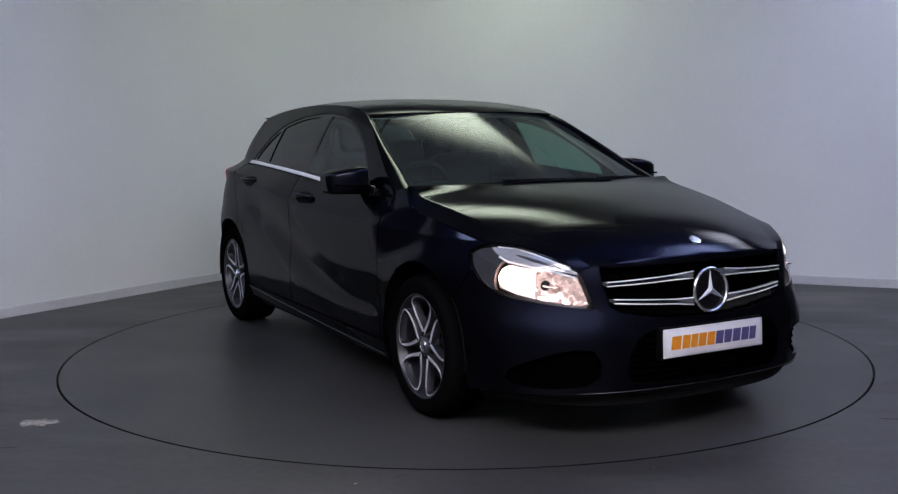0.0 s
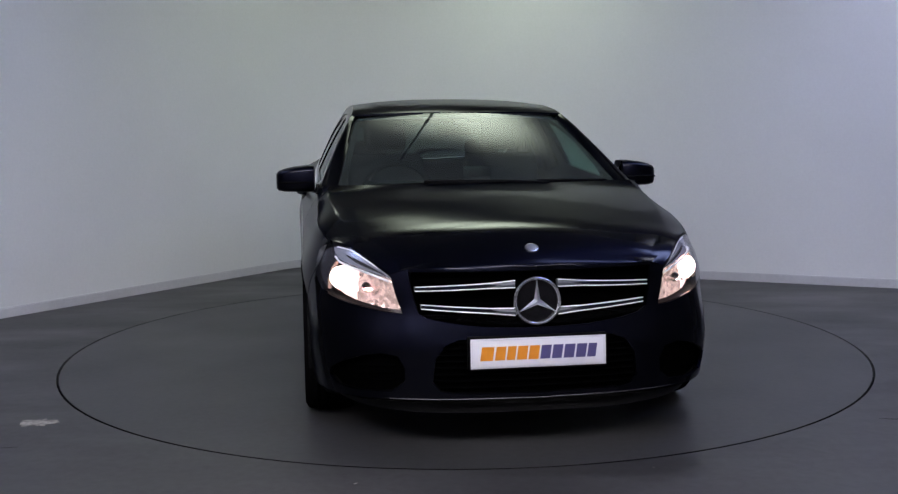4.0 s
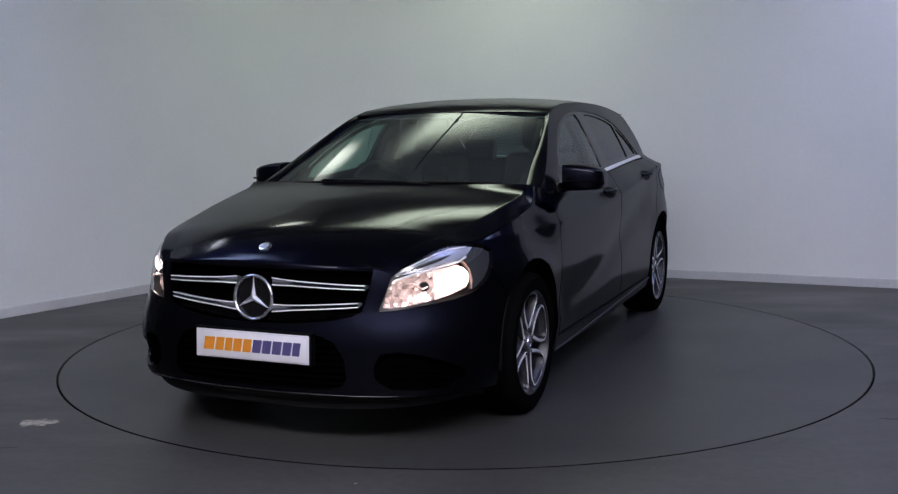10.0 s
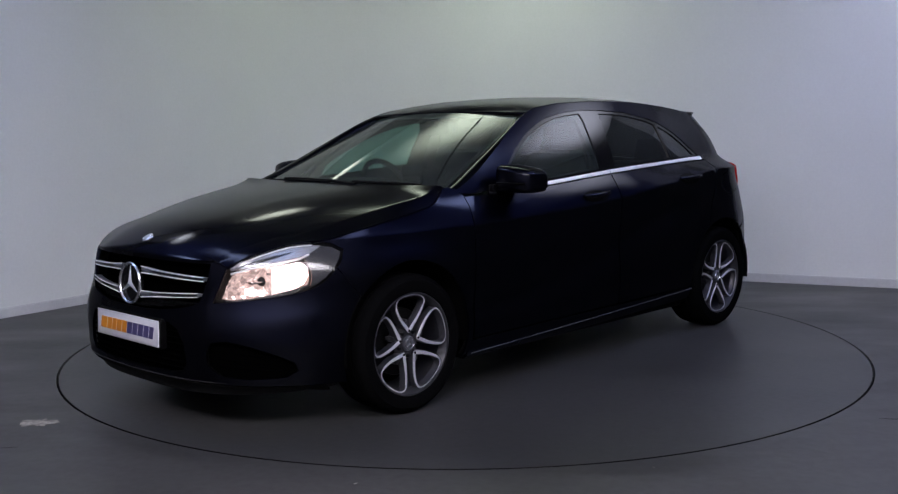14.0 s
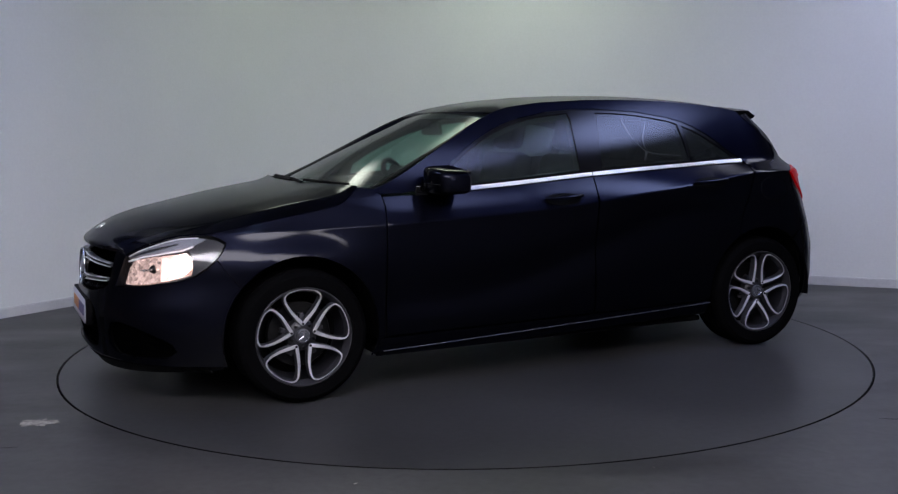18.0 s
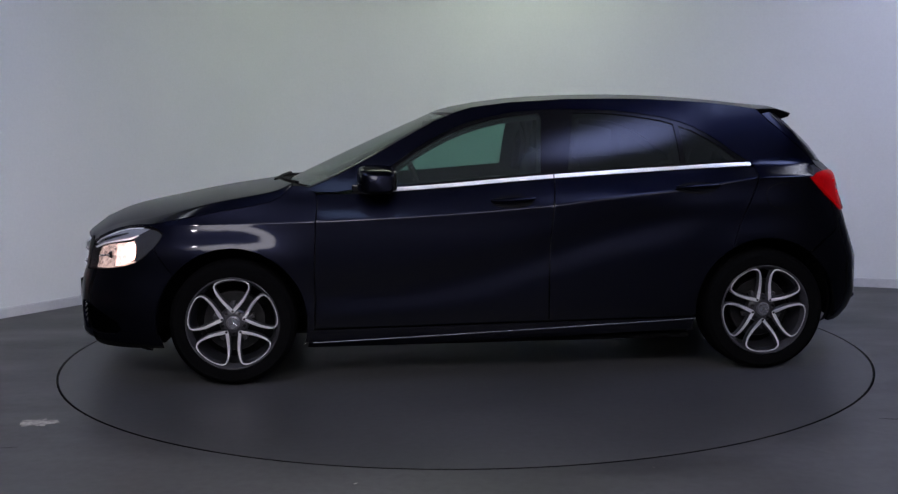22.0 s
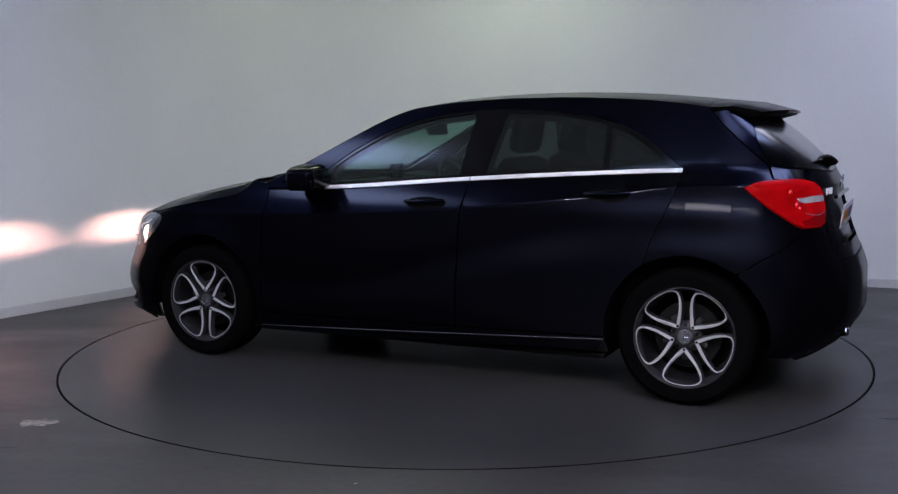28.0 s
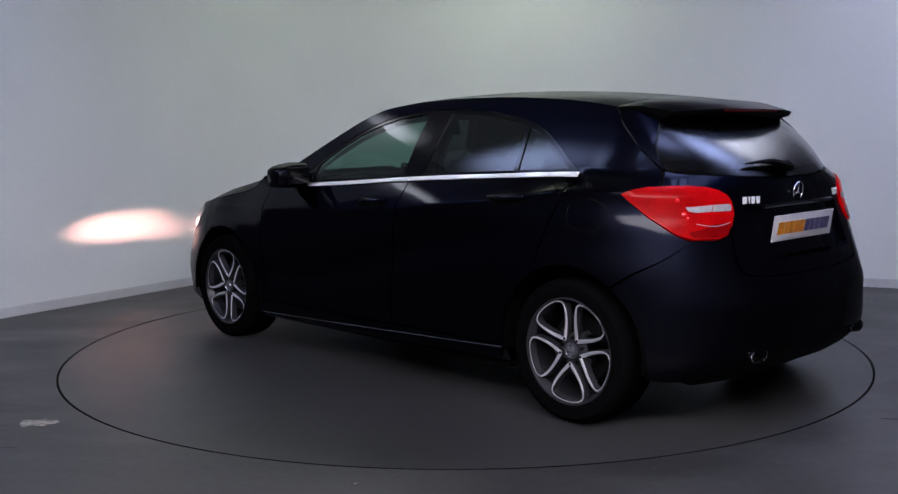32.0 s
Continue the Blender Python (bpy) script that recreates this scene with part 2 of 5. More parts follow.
def soft_glow(name, colour, strength, hx, hy, core=0.1):
    """A backlit diffuser that is brightest in its middle and fades towards its edges."""
    m = bpy.data.materials.new(name)
    m.use_nodes = True
    nt = m.node_tree
    b = nt.nodes["Principled BSDF"]
    b.inputs["Base Color"].default_value = (0.7, 0.7, 0.7, 1)
    b.inputs["Emission Color"].default_value = (*colour, 1)
    pos, scale, length, fade = nt.nodes.new("ShaderNodeTexCoord"), nt.nodes.new("ShaderNodeVectorMath"), nt.nodes.new("ShaderNodeVectorMath"), nt.nodes.new("ShaderNodeMapRange")
    scale.operation, length.operation, fade.interpolation_type = "MULTIPLY", "LENGTH", "SMOOTHERSTEP"
    scale.inputs[1].default_value = (1 / hx, 1 / hy, 0)
    fade.inputs["From Min"].default_value, fade.inputs["From Max"].default_value = 1.05, core
    fade.inputs["To Min"].default_value, fade.inputs["To Max"].default_value = 0.012 * strength, strength
    nt.links.new(pos.outputs["Object"], scale.inputs[0])
    nt.links.new(scale.outputs[0], length.inputs[0])
    nt.links.new(length.outputs["Value"], fade.inputs["Value"])
    nt.links.new(fade.outputs["Result"], b.inputs["Emission Strength"])
    return m


# ---- the studio ----
def build_room():
    # plan of the wall's foot: two straight walls that meet in a rounded corner, then a plain room behind the camera
    left, right, corner = Vector((-0.545, -0.838)), Vector((0.922, -0.387)), Vector((-1.30, 3.84))
    reach = 0.75
    arc = []
    a, b = corner + left * reach, corner + right * reach
    for i in range(17):
        t = i / 16
        arc.append(a * (1 - t) ** 2 + corner * 2 * t * (1 - t) + b * t * t)
    near_l, near_r = corner + left * 5.2, corner + right * 6.6
    lit_l, lit_r = corner + left * 3.75, corner + right * 5.5
    plan = [lit_l] + arc + [lit_r]

    def ribbon(pts, z0, z1, thick):
        verts, faces = [], []
        n = len(pts)
        for i, p in enumerate(pts):
            d = (pts[min(i + 1, n - 1)] - pts[max(i - 1, 0)]).normalized()
            o = Vector((-d.y, d.x))
            q = p + o * thick
            verts += [(p.x, p.y, z0), (p.x, p.y, z1), (q.x, q.y, z1), (q.x, q.y, z0)]
        for i in range(n - 1):
            for k in range(4):
                l = (k + 1) % 4
                faces.append([i * 4 + k, i * 4 + l, i * 4 + 4 + l, i * 4 + 4 + k])
        faces += [[3, 2, 1, 0], [(n - 1) * 4 + k for k in range(4)]]
        return verts, faces
    v, f = ribbon(plan, -0.1, WALL_TOP, 0.12)
    thing("wall_curved", mesh_of("wall_curved", v, f, WALL), "matt off-white studio wall with a rounded corner", "wall", kind="structure")
    v, f = ribbon(plan, WALL_TOP, CEILING, 0.12)
    thing("wall_upper", mesh_of("wall_upper", v, f, UPPER_WALL), "mid grey painted band of wall above the white studio wall", "wall", kind="structure")
    # unseen walls, added in charcoal so that the car's flanks mirror little light
    for name, run in (("wall_side_left", [near_l, lit_l]), ("wall_side_right", [lit_r, near_r])):
        v, f = ribbon(run, -0.1, CEILING, 0.12)
        thing(name, mesh_of(name, v, f, DARK_WALL), "unseen charcoal wall past the studio wall, added to keep the car's flanks dark", "wall", kind="structure")
    v, f = box((near_l.x - 0.1, -7.32, -0.1), (near_r.x + 0.1, -7.2, CEILING))
    thing("wall_back", mesh_of("wall_back", v, f, DARK_WALL), "unseen charcoal wall added to close the room behind the camera", "wall", kind="structure")
    for name, x, y in (("wall_left", near_l.x, near_l.y), ("wall_right", near_r.x, near_r.y)):
        v, f = box((x - 0.06, -7.2, -0.1), (x + 0.06, y - 0.06, CEILING))
        thing(name, mesh_of(name, v, f, DARK_WALL), "unseen charcoal side wall added beside the camera", "wall", kind="structure")
    v, f = ribbon([p for p in plan], 0.0, 0.062, -0.014)
    thing("baseboard", mesh_of("baseboard", v, f, SKIRT), "low grey painted skirting board along the wall", "baseboard", kind="structure")
    v, f = ribbon([p for p in plan], 0.062, 0.068, -0.009)
    thing("trim", mesh_of("trim", v, f, SKIRT), "thin rounded top edge of the skirting board", "trim", kind="structure")
    v, f = box((near_l.x - 0.2, -7.4, CEILING), (near_r.x + 0.2, 4.2, CEILING + 0.1))
    thing("ceiling", mesh_of("ceiling", v, f, CEIL), "plain white ceiling", "ceiling", kind="structure")

    # floor with a round hole for the turntable
    R, n, cx, cy = 2.232, 160, 0.0, 0.005
    verts, faces = [], []
    for i in range(n):
        a = 2 * math.pi * i / n
        c, s = math.cos(a), math.sin(a)
        k = 7.6 / max(abs(c), abs(s))
        verts += [(cx + q * c, cy + q * s, z) for q, z in ((R + 0.003, -0.05), (R + 0.003, -0.002), (R + 0.0045, 0.0), (R + 0.4, 0.0), (k, 0.0))]
    for i in range(n):
        j = (i + 1) % n
        for q in range(4):
            faces.append([i * 5 + q, i * 5 + q + 1, j * 5 + q + 1, j * 5 + q])
    thing("floor", mesh_of("floor", verts, faces, FLOOR), "dark grey painted concrete floor with faint scuffs", "floor", kind="structure")
    v, f = spun([(0.0, -0.05), (R + 0.1, -0.05)], n, "z")
    thing("turntable_pit", mesh_of("turntable_pit", v, f, PIT), "black gap round the turntable", "pit", kind="structure", m=pose(cx, cy, 0))
    v, f = spun([(0.0, 0.0), (0.8, 0.0), (1.6, 0.0), (R - 0.0085, 0.0), (R - 0.0092, -0.001), (R - 0.0092, -0.045), (0.0, -0.045)], n, "z")
    disc = thing("turntable", mesh_of("turntable", v, f, DISC), "round dark grey turntable deck set flush into floor", "turntable", m=pose(cx, cy, 0))

    # a narrow black ring, added to widen the dark line of the gap
    v, f = spun([(R - 0.0090, -0.045), (R - 0.0090, -0.0012), (R - 0.0080, -0.0006), (R - 0.0055, -0.0006), (R - 0.0045, -0.002), (R - 0.0045, -0.045)], n, "z")
    part("edge_ring", mesh_of("edge_ring", v, f, BLACK), disc, "black ring added to widen the turntable's dark gap line")

    # marks on the floor
    rng = random.Random(4)
    for x, y, size, wide, label in ((-1.86, -1.57, 0.10, 1.0, "pale dried paint splash on the dark floor"), (-0.39, -2.37, 0.010, 0.7, "tiny white fleck on the dark floor"), (-2.73, -0.32, 0.075, 0.8, "pale dried paint stain on the dark floor"), (0.70, -2.22, 0.007, 0.8, "tiny white fleck on the dark floor")):
        ring, n2 = [], 40
        ph = [rng.uniform(0, 6.3) for _ in range(6)]
        for i in range(n2):
            a = 2 * math.pi * i / n2
            r = size * (0.62 + 0.20 * math.sin(2 * a + ph[0]) + 0.11 * math.sin(5 * a + ph[1]) + 0.06 * math.sin(9 * a + ph[2]) + 0.05 * math.sin(14 * a + ph[3]))
            ring.append((x + r * math.cos(a), y + wide * r * math.sin(a)))
        verts = [(px, py, 0.0015) for px, py in ring] + [(px, py, 0.0) for px, py in ring] + [(x, y, 0.002)]
        faces = [[i, (i + 1) % n2, 2 * n2] for i in range(n2)] + [[i, n2 + i, n2 + (i + 1) % n2, (i + 1) % n2] for i in range(n2)]
        thing("paint_splash", mesh_of("paint_splash", verts, faces, SPILL), label, "paint stain")

    for x, y, long, turn in ((1.86, -1.62, 0.17, -6.0), (2.02, -1.40, 0.09, 24.0), (-2.0, -1.93, 0.40, 3.0)):
        pts = [(-long / 2 + long * k / 8, 0.004 * math.sin(k * 1.7), 0.0) for k in range(9)]
        thing("scuff_mark", mesh_of("scuff_mark", *tube(pts, [0.001 + 0.004 * math.sin(math.pi * (k + 0.5) / 9) for k in range(9)], 6, flat=0.3), SCUFF), "thin dark rubber scuff on the floor", "scuff", m=pose(x, y, 0.0008, 0, 0, turn))
    # a thin cable under the largest diffuser
    thing("ceiling_cable", mesh_of("ceiling_cable", *tube([(-0.62, 1.02, CEILING - 0.10), (-0.36, 1.48, CEILING - 0.12), (-0.06, 1.96, CEILING - 0.125), (0.34, 2.54, CEILING - 0.11), (0.50, 2.77, CEILING - 0.09)], 0.013, 8), BLACK), "thin black cable hung under the ceiling light", "cable")

    # lamps under the ceiling, out of view; the wide front one is added fill
    for x, y, wx, wy, turn, strength, colour in LAMPS:
        lamp = thing("ceiling_light", None, "white rectangular diffuser light placed out of view under the ceiling", "ceiling light", "ceiling lights", m=pose(x, y, CEILING, 0, 0, turn))
        v, f = box((-wx / 2 - 0.03, -wy / 2 - 0.03, -0.07), (wx / 2 + 0.03, wy / 2 + 0.03, 0.0), 0.008)
        part("housing", mesh_of("housing", v, f, LAMP_BODY), lamp)
        v, f = box((-wx / 2, -wy / 2, -0.085), (wx / 2, wy / 2, -0.072), 0.004)
        part("diffuser", mesh_of("diffuser", v, f, soft_glow("lit diffuser", colour, strength, wx / 2, wy / 2, 0.6 if wx > 5 else 0.1)), lamp, "glowing white diffuser")
    for x, y, strength in SPOTS:
        lamp = thing("spot_light", None, "small round white spot light under the ceiling", "spot light", "", m=pose(x, y, CEILING))
        v, f = spun([(0.0, 0.0), (0.145, 0.0), (0.150, -0.01), (0.150, -0.085), (0.140, -0.09), (0.112, -0.085), (0.108, -0.04)], 40, "z")
        part("housing", mesh_of("housing", v, f, LAMP_BODY), lamp)
        v, f = spun([(0.0, -0.094), (0.085, -0.090), (0.108, -0.084)], 32, "z")
        part("lens", mesh_of("lens", v, f, material("lit lens", (0.93, 0.90, 1.0), 0.4, glow=strength)), lamp, "glowing round lens")
    return disc


turntable = build_room()


# ---- the car ----
def curve(*pts):
    """A smooth monotone curve through (x, value) points."""
    xs, ys = np.array([p[0] for p in pts], float), np.array([p[1] for p in pts], float)
    order = np.argsort(xs)
    xs, ys = xs[order], ys[order]
    d = np.diff(ys) / np.diff(xs)
    m = np.concatenate([[d[0]], np.where(d[:-1] * d[1:] > 0, 2 * d[:-1] * d[1:] / np.where(d[:-1] + d[1:] == 0, 1, d[:-1] + d[1:]), 0), [d[-1]]])

    def value(x):
        x = min(max(x, xs[0]), xs[-1])
        i = min(max(int(np.searchsorted(xs, x)) - 1, 0), len(xs) - 2)
        h = xs[i + 1] - xs[i]
        t = (x - xs[i]) / h
        return float(ys[i] * (1 + 2 * t) * (1 - t) ** 2 + m[i] * h * t * (1 - t) ** 2 + ys[i + 1] * t * t * (3 - 2 * t) + m[i + 1] * h * t * t * (t - 1))
    return value


# the body: half width by length and height, closed at both ends by rounded fans about two pivots
BEAM_OUT = -2.0  # degrees by which the beams turn to the kerb
PF, PR, KF, KR = 1.20, -1.50, 0.90, 0.75
FRONT_S, REAR_S = PF + math.pi / 2 * KF, PR - math.pi / 2 * KR
WHEEL_F, WHEEL_R, HUB_Z, TYRE_R = 1.219, -1.480, 0.312, 0.316
half_width = curve((1.25, 0.882), (0.8, 0.882), (0.0, 0.888), (-0.8, 0.892), (-1.5, 0.892))
belt_z = curve((1.2, 0.93), (0.8, 0.94), (0.40, 0.954), (-0.41, 1.006), (-1.0, 1.036), (-1.43, 1.052), (-2.1, 1.06))
belt_y = curve((1.2, 0.80), (0.8, 0.80), (0.4, 0.797), (-0.4, 0.786), (-1.0, 0.768), (-1.43, 0.742), (-1.6, 0.735))
crease_z = curve((1.6, 0.797), (1.3, 0.799), (0.8, 0.805), (0.3, 0.823), (-0.38, 0.866), (-0.55, 0.885), (-1.11, 0.945), (-1.40, 0.985), (-1.6, 1.0))
swoop_z = curve((0.9, 0.36), (0.5, 0.37), (0.1, 0.43), (-0.3, 0.54), (-0.7, 0.65), (-1.1, 0.72))
low_in = curve((0.10, 0.10), (0.16, 0.065), (0.20, 0.030), (0.28, 0.012), (0.38, 0.0), (0.6, 0.0), (0.7, 0.003), (0.8, 0.010))
front_x = curve((0.08, 1.98), (0.13, 2.055), (0.19, 2.085), (0.28, 2.095), (0.42, 2.098), (0.5, 2.089), (0.56, 2.079), (0.62, 2.074), (0.70, 2.068), (0.73, 2.06), (0.79, 1.995), (0.9, 1.75), (1.0, 1.5))
front_n = curve((0.2, 3.0), (0.38, 2.94), (0.62, 2.55), (0.8, 2.45))
rear_x = curve((0.15, -1.93), (0.19, -2.02), (0.28, -2.135), (0.37, -2.166), (0.53, -2.166), (0.61, -2.143), (0.70, -2.113), (0.78, -2.088), (0.9, -2.056), (0.97, -2.040), (1.03, -2.012), (1.05, -1.998), (1.184, -1.855), (1.285, -1.722), (1.34, -1.645))
rear_n = curve((0.2, 2.85), (0.6, 2.85), (0.78, 2.80), (0.9, 2.6), (1.04, 2.7), (1.2, 3.6), (1.34, 4.2))


def smooth(t):
    t = min(max(t, 0.0), 1.0)
    return t * t * (3 - 2 * t)


def tuck(x, z):
    """How far the shoulders of the front and rear wings draw in."""
    rear = 0.020 * smooth((-0.6 - x) / 0.6) * smooth((z - 0.84) / 0.12) * (1 - smooth((z - 1.0) / 0.06))
    return rear + 0.036 * smooth((x - 0.72) / 0.48) * smooth((z - 0.62) / 0.20) * (1 - 0.42 * smooth((z - 0.82) / 0.12))


def side_y(x, z):
    w, zb = half_width(x), belt_z(x)
    if z > zb:
        d = z - zb
        return belt_y(x) - tuck(x, z) - 0.42 * d - 0.35 * d * d
    zc = min(crease_z(x), zb - 0.03)
    y = w - low_in(min(z, 0.8))
    if z > zc:
        y0 = w - low_in(min(zc, 0.8))
        t = min((z - zc) / (zb - zc), 1)
        y = y0 + (belt_y(x) - y0) * (0.8 * t + 0.2 * t * t)
    if -1.2 < x < 0.95:
        fade = min(1, (x + 1.2) / 0.3, (0.95 - x) / 0.2)
        y -= 0.016 * fade * math.exp(-((z - swoop_z(x) - 0.07) / 0.085) ** 2)
    for wx, swell in ((WHEEL_F, 0.005), (WHEEL_R, 0.005)):
        r, a = math.hypot(x - wx, z - HUB_Z), math.degrees(math.atan2(z - HUB_Z, x - wx))
        y += swell * math.exp(-((r - 0.37) / 0.07) ** 2) * max(0, 1 - ((a - 90) / 80) ** 2)
    return y - tuck(x, z)


def body(s, z):
    """The point of the body's left half at the girth s and the height z."""
    if PR <= s <= PF:
        return (s, side_y(s, z), z)
    if s > PF:
        phi, a, b, n, px, sign = math.pi / 2 - (s - PF) / KF, front_x(z) - PF, side_y(PF, z), front_n(z), PF, 1
    else:
        phi, a, b, n, px, sign = math.pi / 2 - (PR - s) / KR, PR - rear_x(z), side_y(PR, z), rear_n(z), PR, -1
    c, q = max(math.cos(phi), 0), max(math.sin(phi), 0)
    r = ((c / a) ** n + (q / b) ** n) ** (-1 / n)
    return (px + sign * r * c, r * q, z)


def girth(y, z, end=1):
    """The girth at which the front (end 1) or rear (end -1) of the body is y wide."""
    lo, hi = (PF, FRONT_S) if end > 0 else (PR, REAR_S)
    for _ in range(40):
        mid = (lo + hi) / 2
        lo, hi = (mid, hi) if body(mid, z)[1] > y else (lo, mid)
    return (lo + hi) / 2


# ---- skins of the body ----
def within(p, poly):
    x, y, hit = p[0], p[1], False
    for i in range(len(poly)):
        (ax, ay), (bx, by) = poly[i], poly[i - 1]
        if (ay > y) != (by > y) and x < (bx - ax) * (y - ay) / (by - ay) + ax:
            hit = not hit
    return hit


def shrunk(poly, g):
    area = sum(poly[i - 1][0] * poly[i][1] - poly[i][0] * poly[i - 1][1] for i in range(len(poly)))
    sign = 1 if area > 0 else -1
    out, n = [], len(poly)
    for i, p in enumerate(poly):
        a, b = Vector(poly[i - 1]), Vector(poly[(i + 1) % n])
        p = Vector(p)
        d1, d2 = (p - a).normalized(), (b - p).normalized()
        n1, n2 = Vector((-d1.y, d1.x)) * sign, Vector((-d2.y, d2.x)) * sign
        m = n1 + n2
        m = m / max(m.length_squared / 2, 0.5)
        out.append(tuple(p + m * g))
    return out


def resampled(poly, step):
    out = []
    for i, p in enumerate(poly):
        q = poly[(i + 1) % len(poly)]
        k = max(1, int(math.hypot(q[0] - p[0], q[1] - p[1]) / step + 0.5))
        out += [(p[0] + (q[0] - p[0]) * j / k, p[1] + (q[1] - p[1]) * j / k) for j in range(k)]
    return out


def outward(s, z, place):
    e = 0.004
    a, b = Vector(place(s + e, z)) - Vector(place(s - e, z)), Vector(place(s, z + e)) - Vector(place(s, z - e))
    n = b.cross(a)
    return n.normalized() if n.length > 1e-9 else Vector((1, 0, 0))


def clamp_body(s, z):
    return body(min(max(s, REAR_S), FRONT_S), z)


def skin(poly, place=None, step=0.035, gap=0.002, holes=(), depth=0.012, lift=0.0, whole=False, bow=None, lines=()):
    """A panel of the body's surface: an outline in girth and height, meshed, lifted and turned in along its edges.
    whole: the outline ends on the middle line, and the other half is added; lines: creases that the mesh follows."""
    place = place or clamp_body
    mids = [min((FRONT_S, REAR_S), key=lambda m: abs(m - p[0])) if abs(abs(p[0]) - abs(min((FRONT_S, REAR_S), key=lambda m: abs(m - p[0])))) < 1e-4 else None for p in poly]
    rim = shrunk(poly, gap)
    if whole:
        rim = [(m if m is not None else p[0], p[1]) for p, m in zip(rim, mids)]
    rim = resampled(rim, step)
    inner = [resampled(shrunk(h, -gap), step) for h in holes]
    pts, edges, loops = list(rim), [], [list(range(len(rim)))]
    for h in inner:
        loops.append(list(range(len(pts), len(pts) + len(h))))
        pts += h
    for l in loops:
        edges += [(l[i - 1], l[i]) for i in range(len(l))]
    bound = np.array(pts)
    for l in lines:
        last = None
        for p in l:
            if within(p, rim) and not any(within(p, h) for h in inner) and np.min(np.hypot(bound[:, 0] - p[0], bound[:, 1] - p[1])) > 0.006:
                pts.append(p)
                if last is not None:
                    edges.append((last, len(pts) - 1))
                last = len(pts) - 1
            else:
                last = None
    bound = np.array(pts)
    xs, ys = [p[0] for p in rim], [p[1] for p in rim]
    row, y = 0, min(ys) + step * 0.5
    while y < max(ys):
        x = min(xs) + step * (0.5 if row % 2 else 0.05)
        while x < max(xs):
            if within((x, y), rim) and not any(within((x, y), h) for h in inner) and np.min(np.hypot(bound[:, 0] - x, bound[:, 1] - y)) > step * 0.45:
                pts.append((x, y))
            x += step
        y += step * 0.87
        row += 1
    from mathutils.geometry import delaunay_2d_cdt
    co, eds, faces, ov, oe, of = delaunay_2d_cdt([Vector(p) for p in pts], edges, [loops[0]], 1, 1e-6)
    keep = []
    for f in faces:
        c = sum((co[i] for i in f), Vector((0, 0))) / len(f)
        if within(c, rim) and not any(within(c, h) for h in inner):
            keep.append(list(f))
    verts = []
    normals = [outward(p[0], p[1], place) for p in co]
    for p, n in zip(co, normals):
        q = Vector(place(p[0], p[1])) + n * (lift + (bow(p[0], p[1]) if bow else 0.0))
        if q.y < 0.0006 and whole:
            q.y = 0.0
        verts.append(q)
    count = {}
    for f in keep:
        for i in range(len(f)):
            e = tuple(sorted((f[i - 1], f[i])))
            count[e] = count.get(e, 0) + 1
    if depth:
        low = {}
        for (a, b), k in count.items():
            if k == 1 and not (whole and verts[a].y < 1e-3 and verts[b].y < 1e-3):
                for i in (a, b):
                    if i not in low:
                        low[i] = len(verts)
                        q = verts[i] - normals[i] * depth
                        q.y = max(q.y, 0.0)
                        verts.append(q)
                keep.append([a, b, low[b], low[a]])
    piece = [tuple(v) for v in verts], keep
    return joined(piece, mirrored(piece)) if whole else piece


def crease_lines():
    """The flank's crease with a narrow strip on either side of it."""
    xs = [1.75 - 0.022 * k for k in range(160)]
    return [[(x, crease_z(min(max(x, PR), PF)) + d) for x in xs] for d in (-0.012, -0.0015, 0.0015, 0.012)]


def lid(centre, edge, power=2.2, nj=14, depth=0.012):
    """A panel across the car: sections from the middle line to the edge, row by row, both halves, turned down along its edges."""
    verts, faces, rows = [], [], len(centre)
    cols = 2 * nj + 1
    for c, e in zip(centre, edge):
        for j in range(-nj, nj + 1):
            g = abs(j) / nj
            sg = 1 if j > 0 else -1
            x = c[0] + (e[0] - c[0]) * (g * g * 0.55 + g * 0.45)
            z = c[2] + (e[2] - c[2]) * g ** power
            verts.append((x, sg * e[1] * g, z))
    for i in range(rows - 1):
        for j in range(cols - 1):
            faces.append([i * cols + j, i * cols + j + 1, (i + 1) * cols + j + 1, (i + 1) * cols + j])
    if depth:
        loop = [j for j in range(cols)] + [i * cols + cols - 1 for i in range(1, rows)] + [(rows - 1) * cols + j for j in range(cols - 2, -1, -1)] + [i * cols for i in range(rows - 2, 0, -1)]
        n = len(verts)
        verts += [(verts[i][0], verts[i][1], verts[i][2] - depth) for i in loop]
        for k in range(len(loop)):
            l = (k + 1) % len(loop)
            faces.append([loop[k], loop[l], n + l, n + k])
    return verts, faces


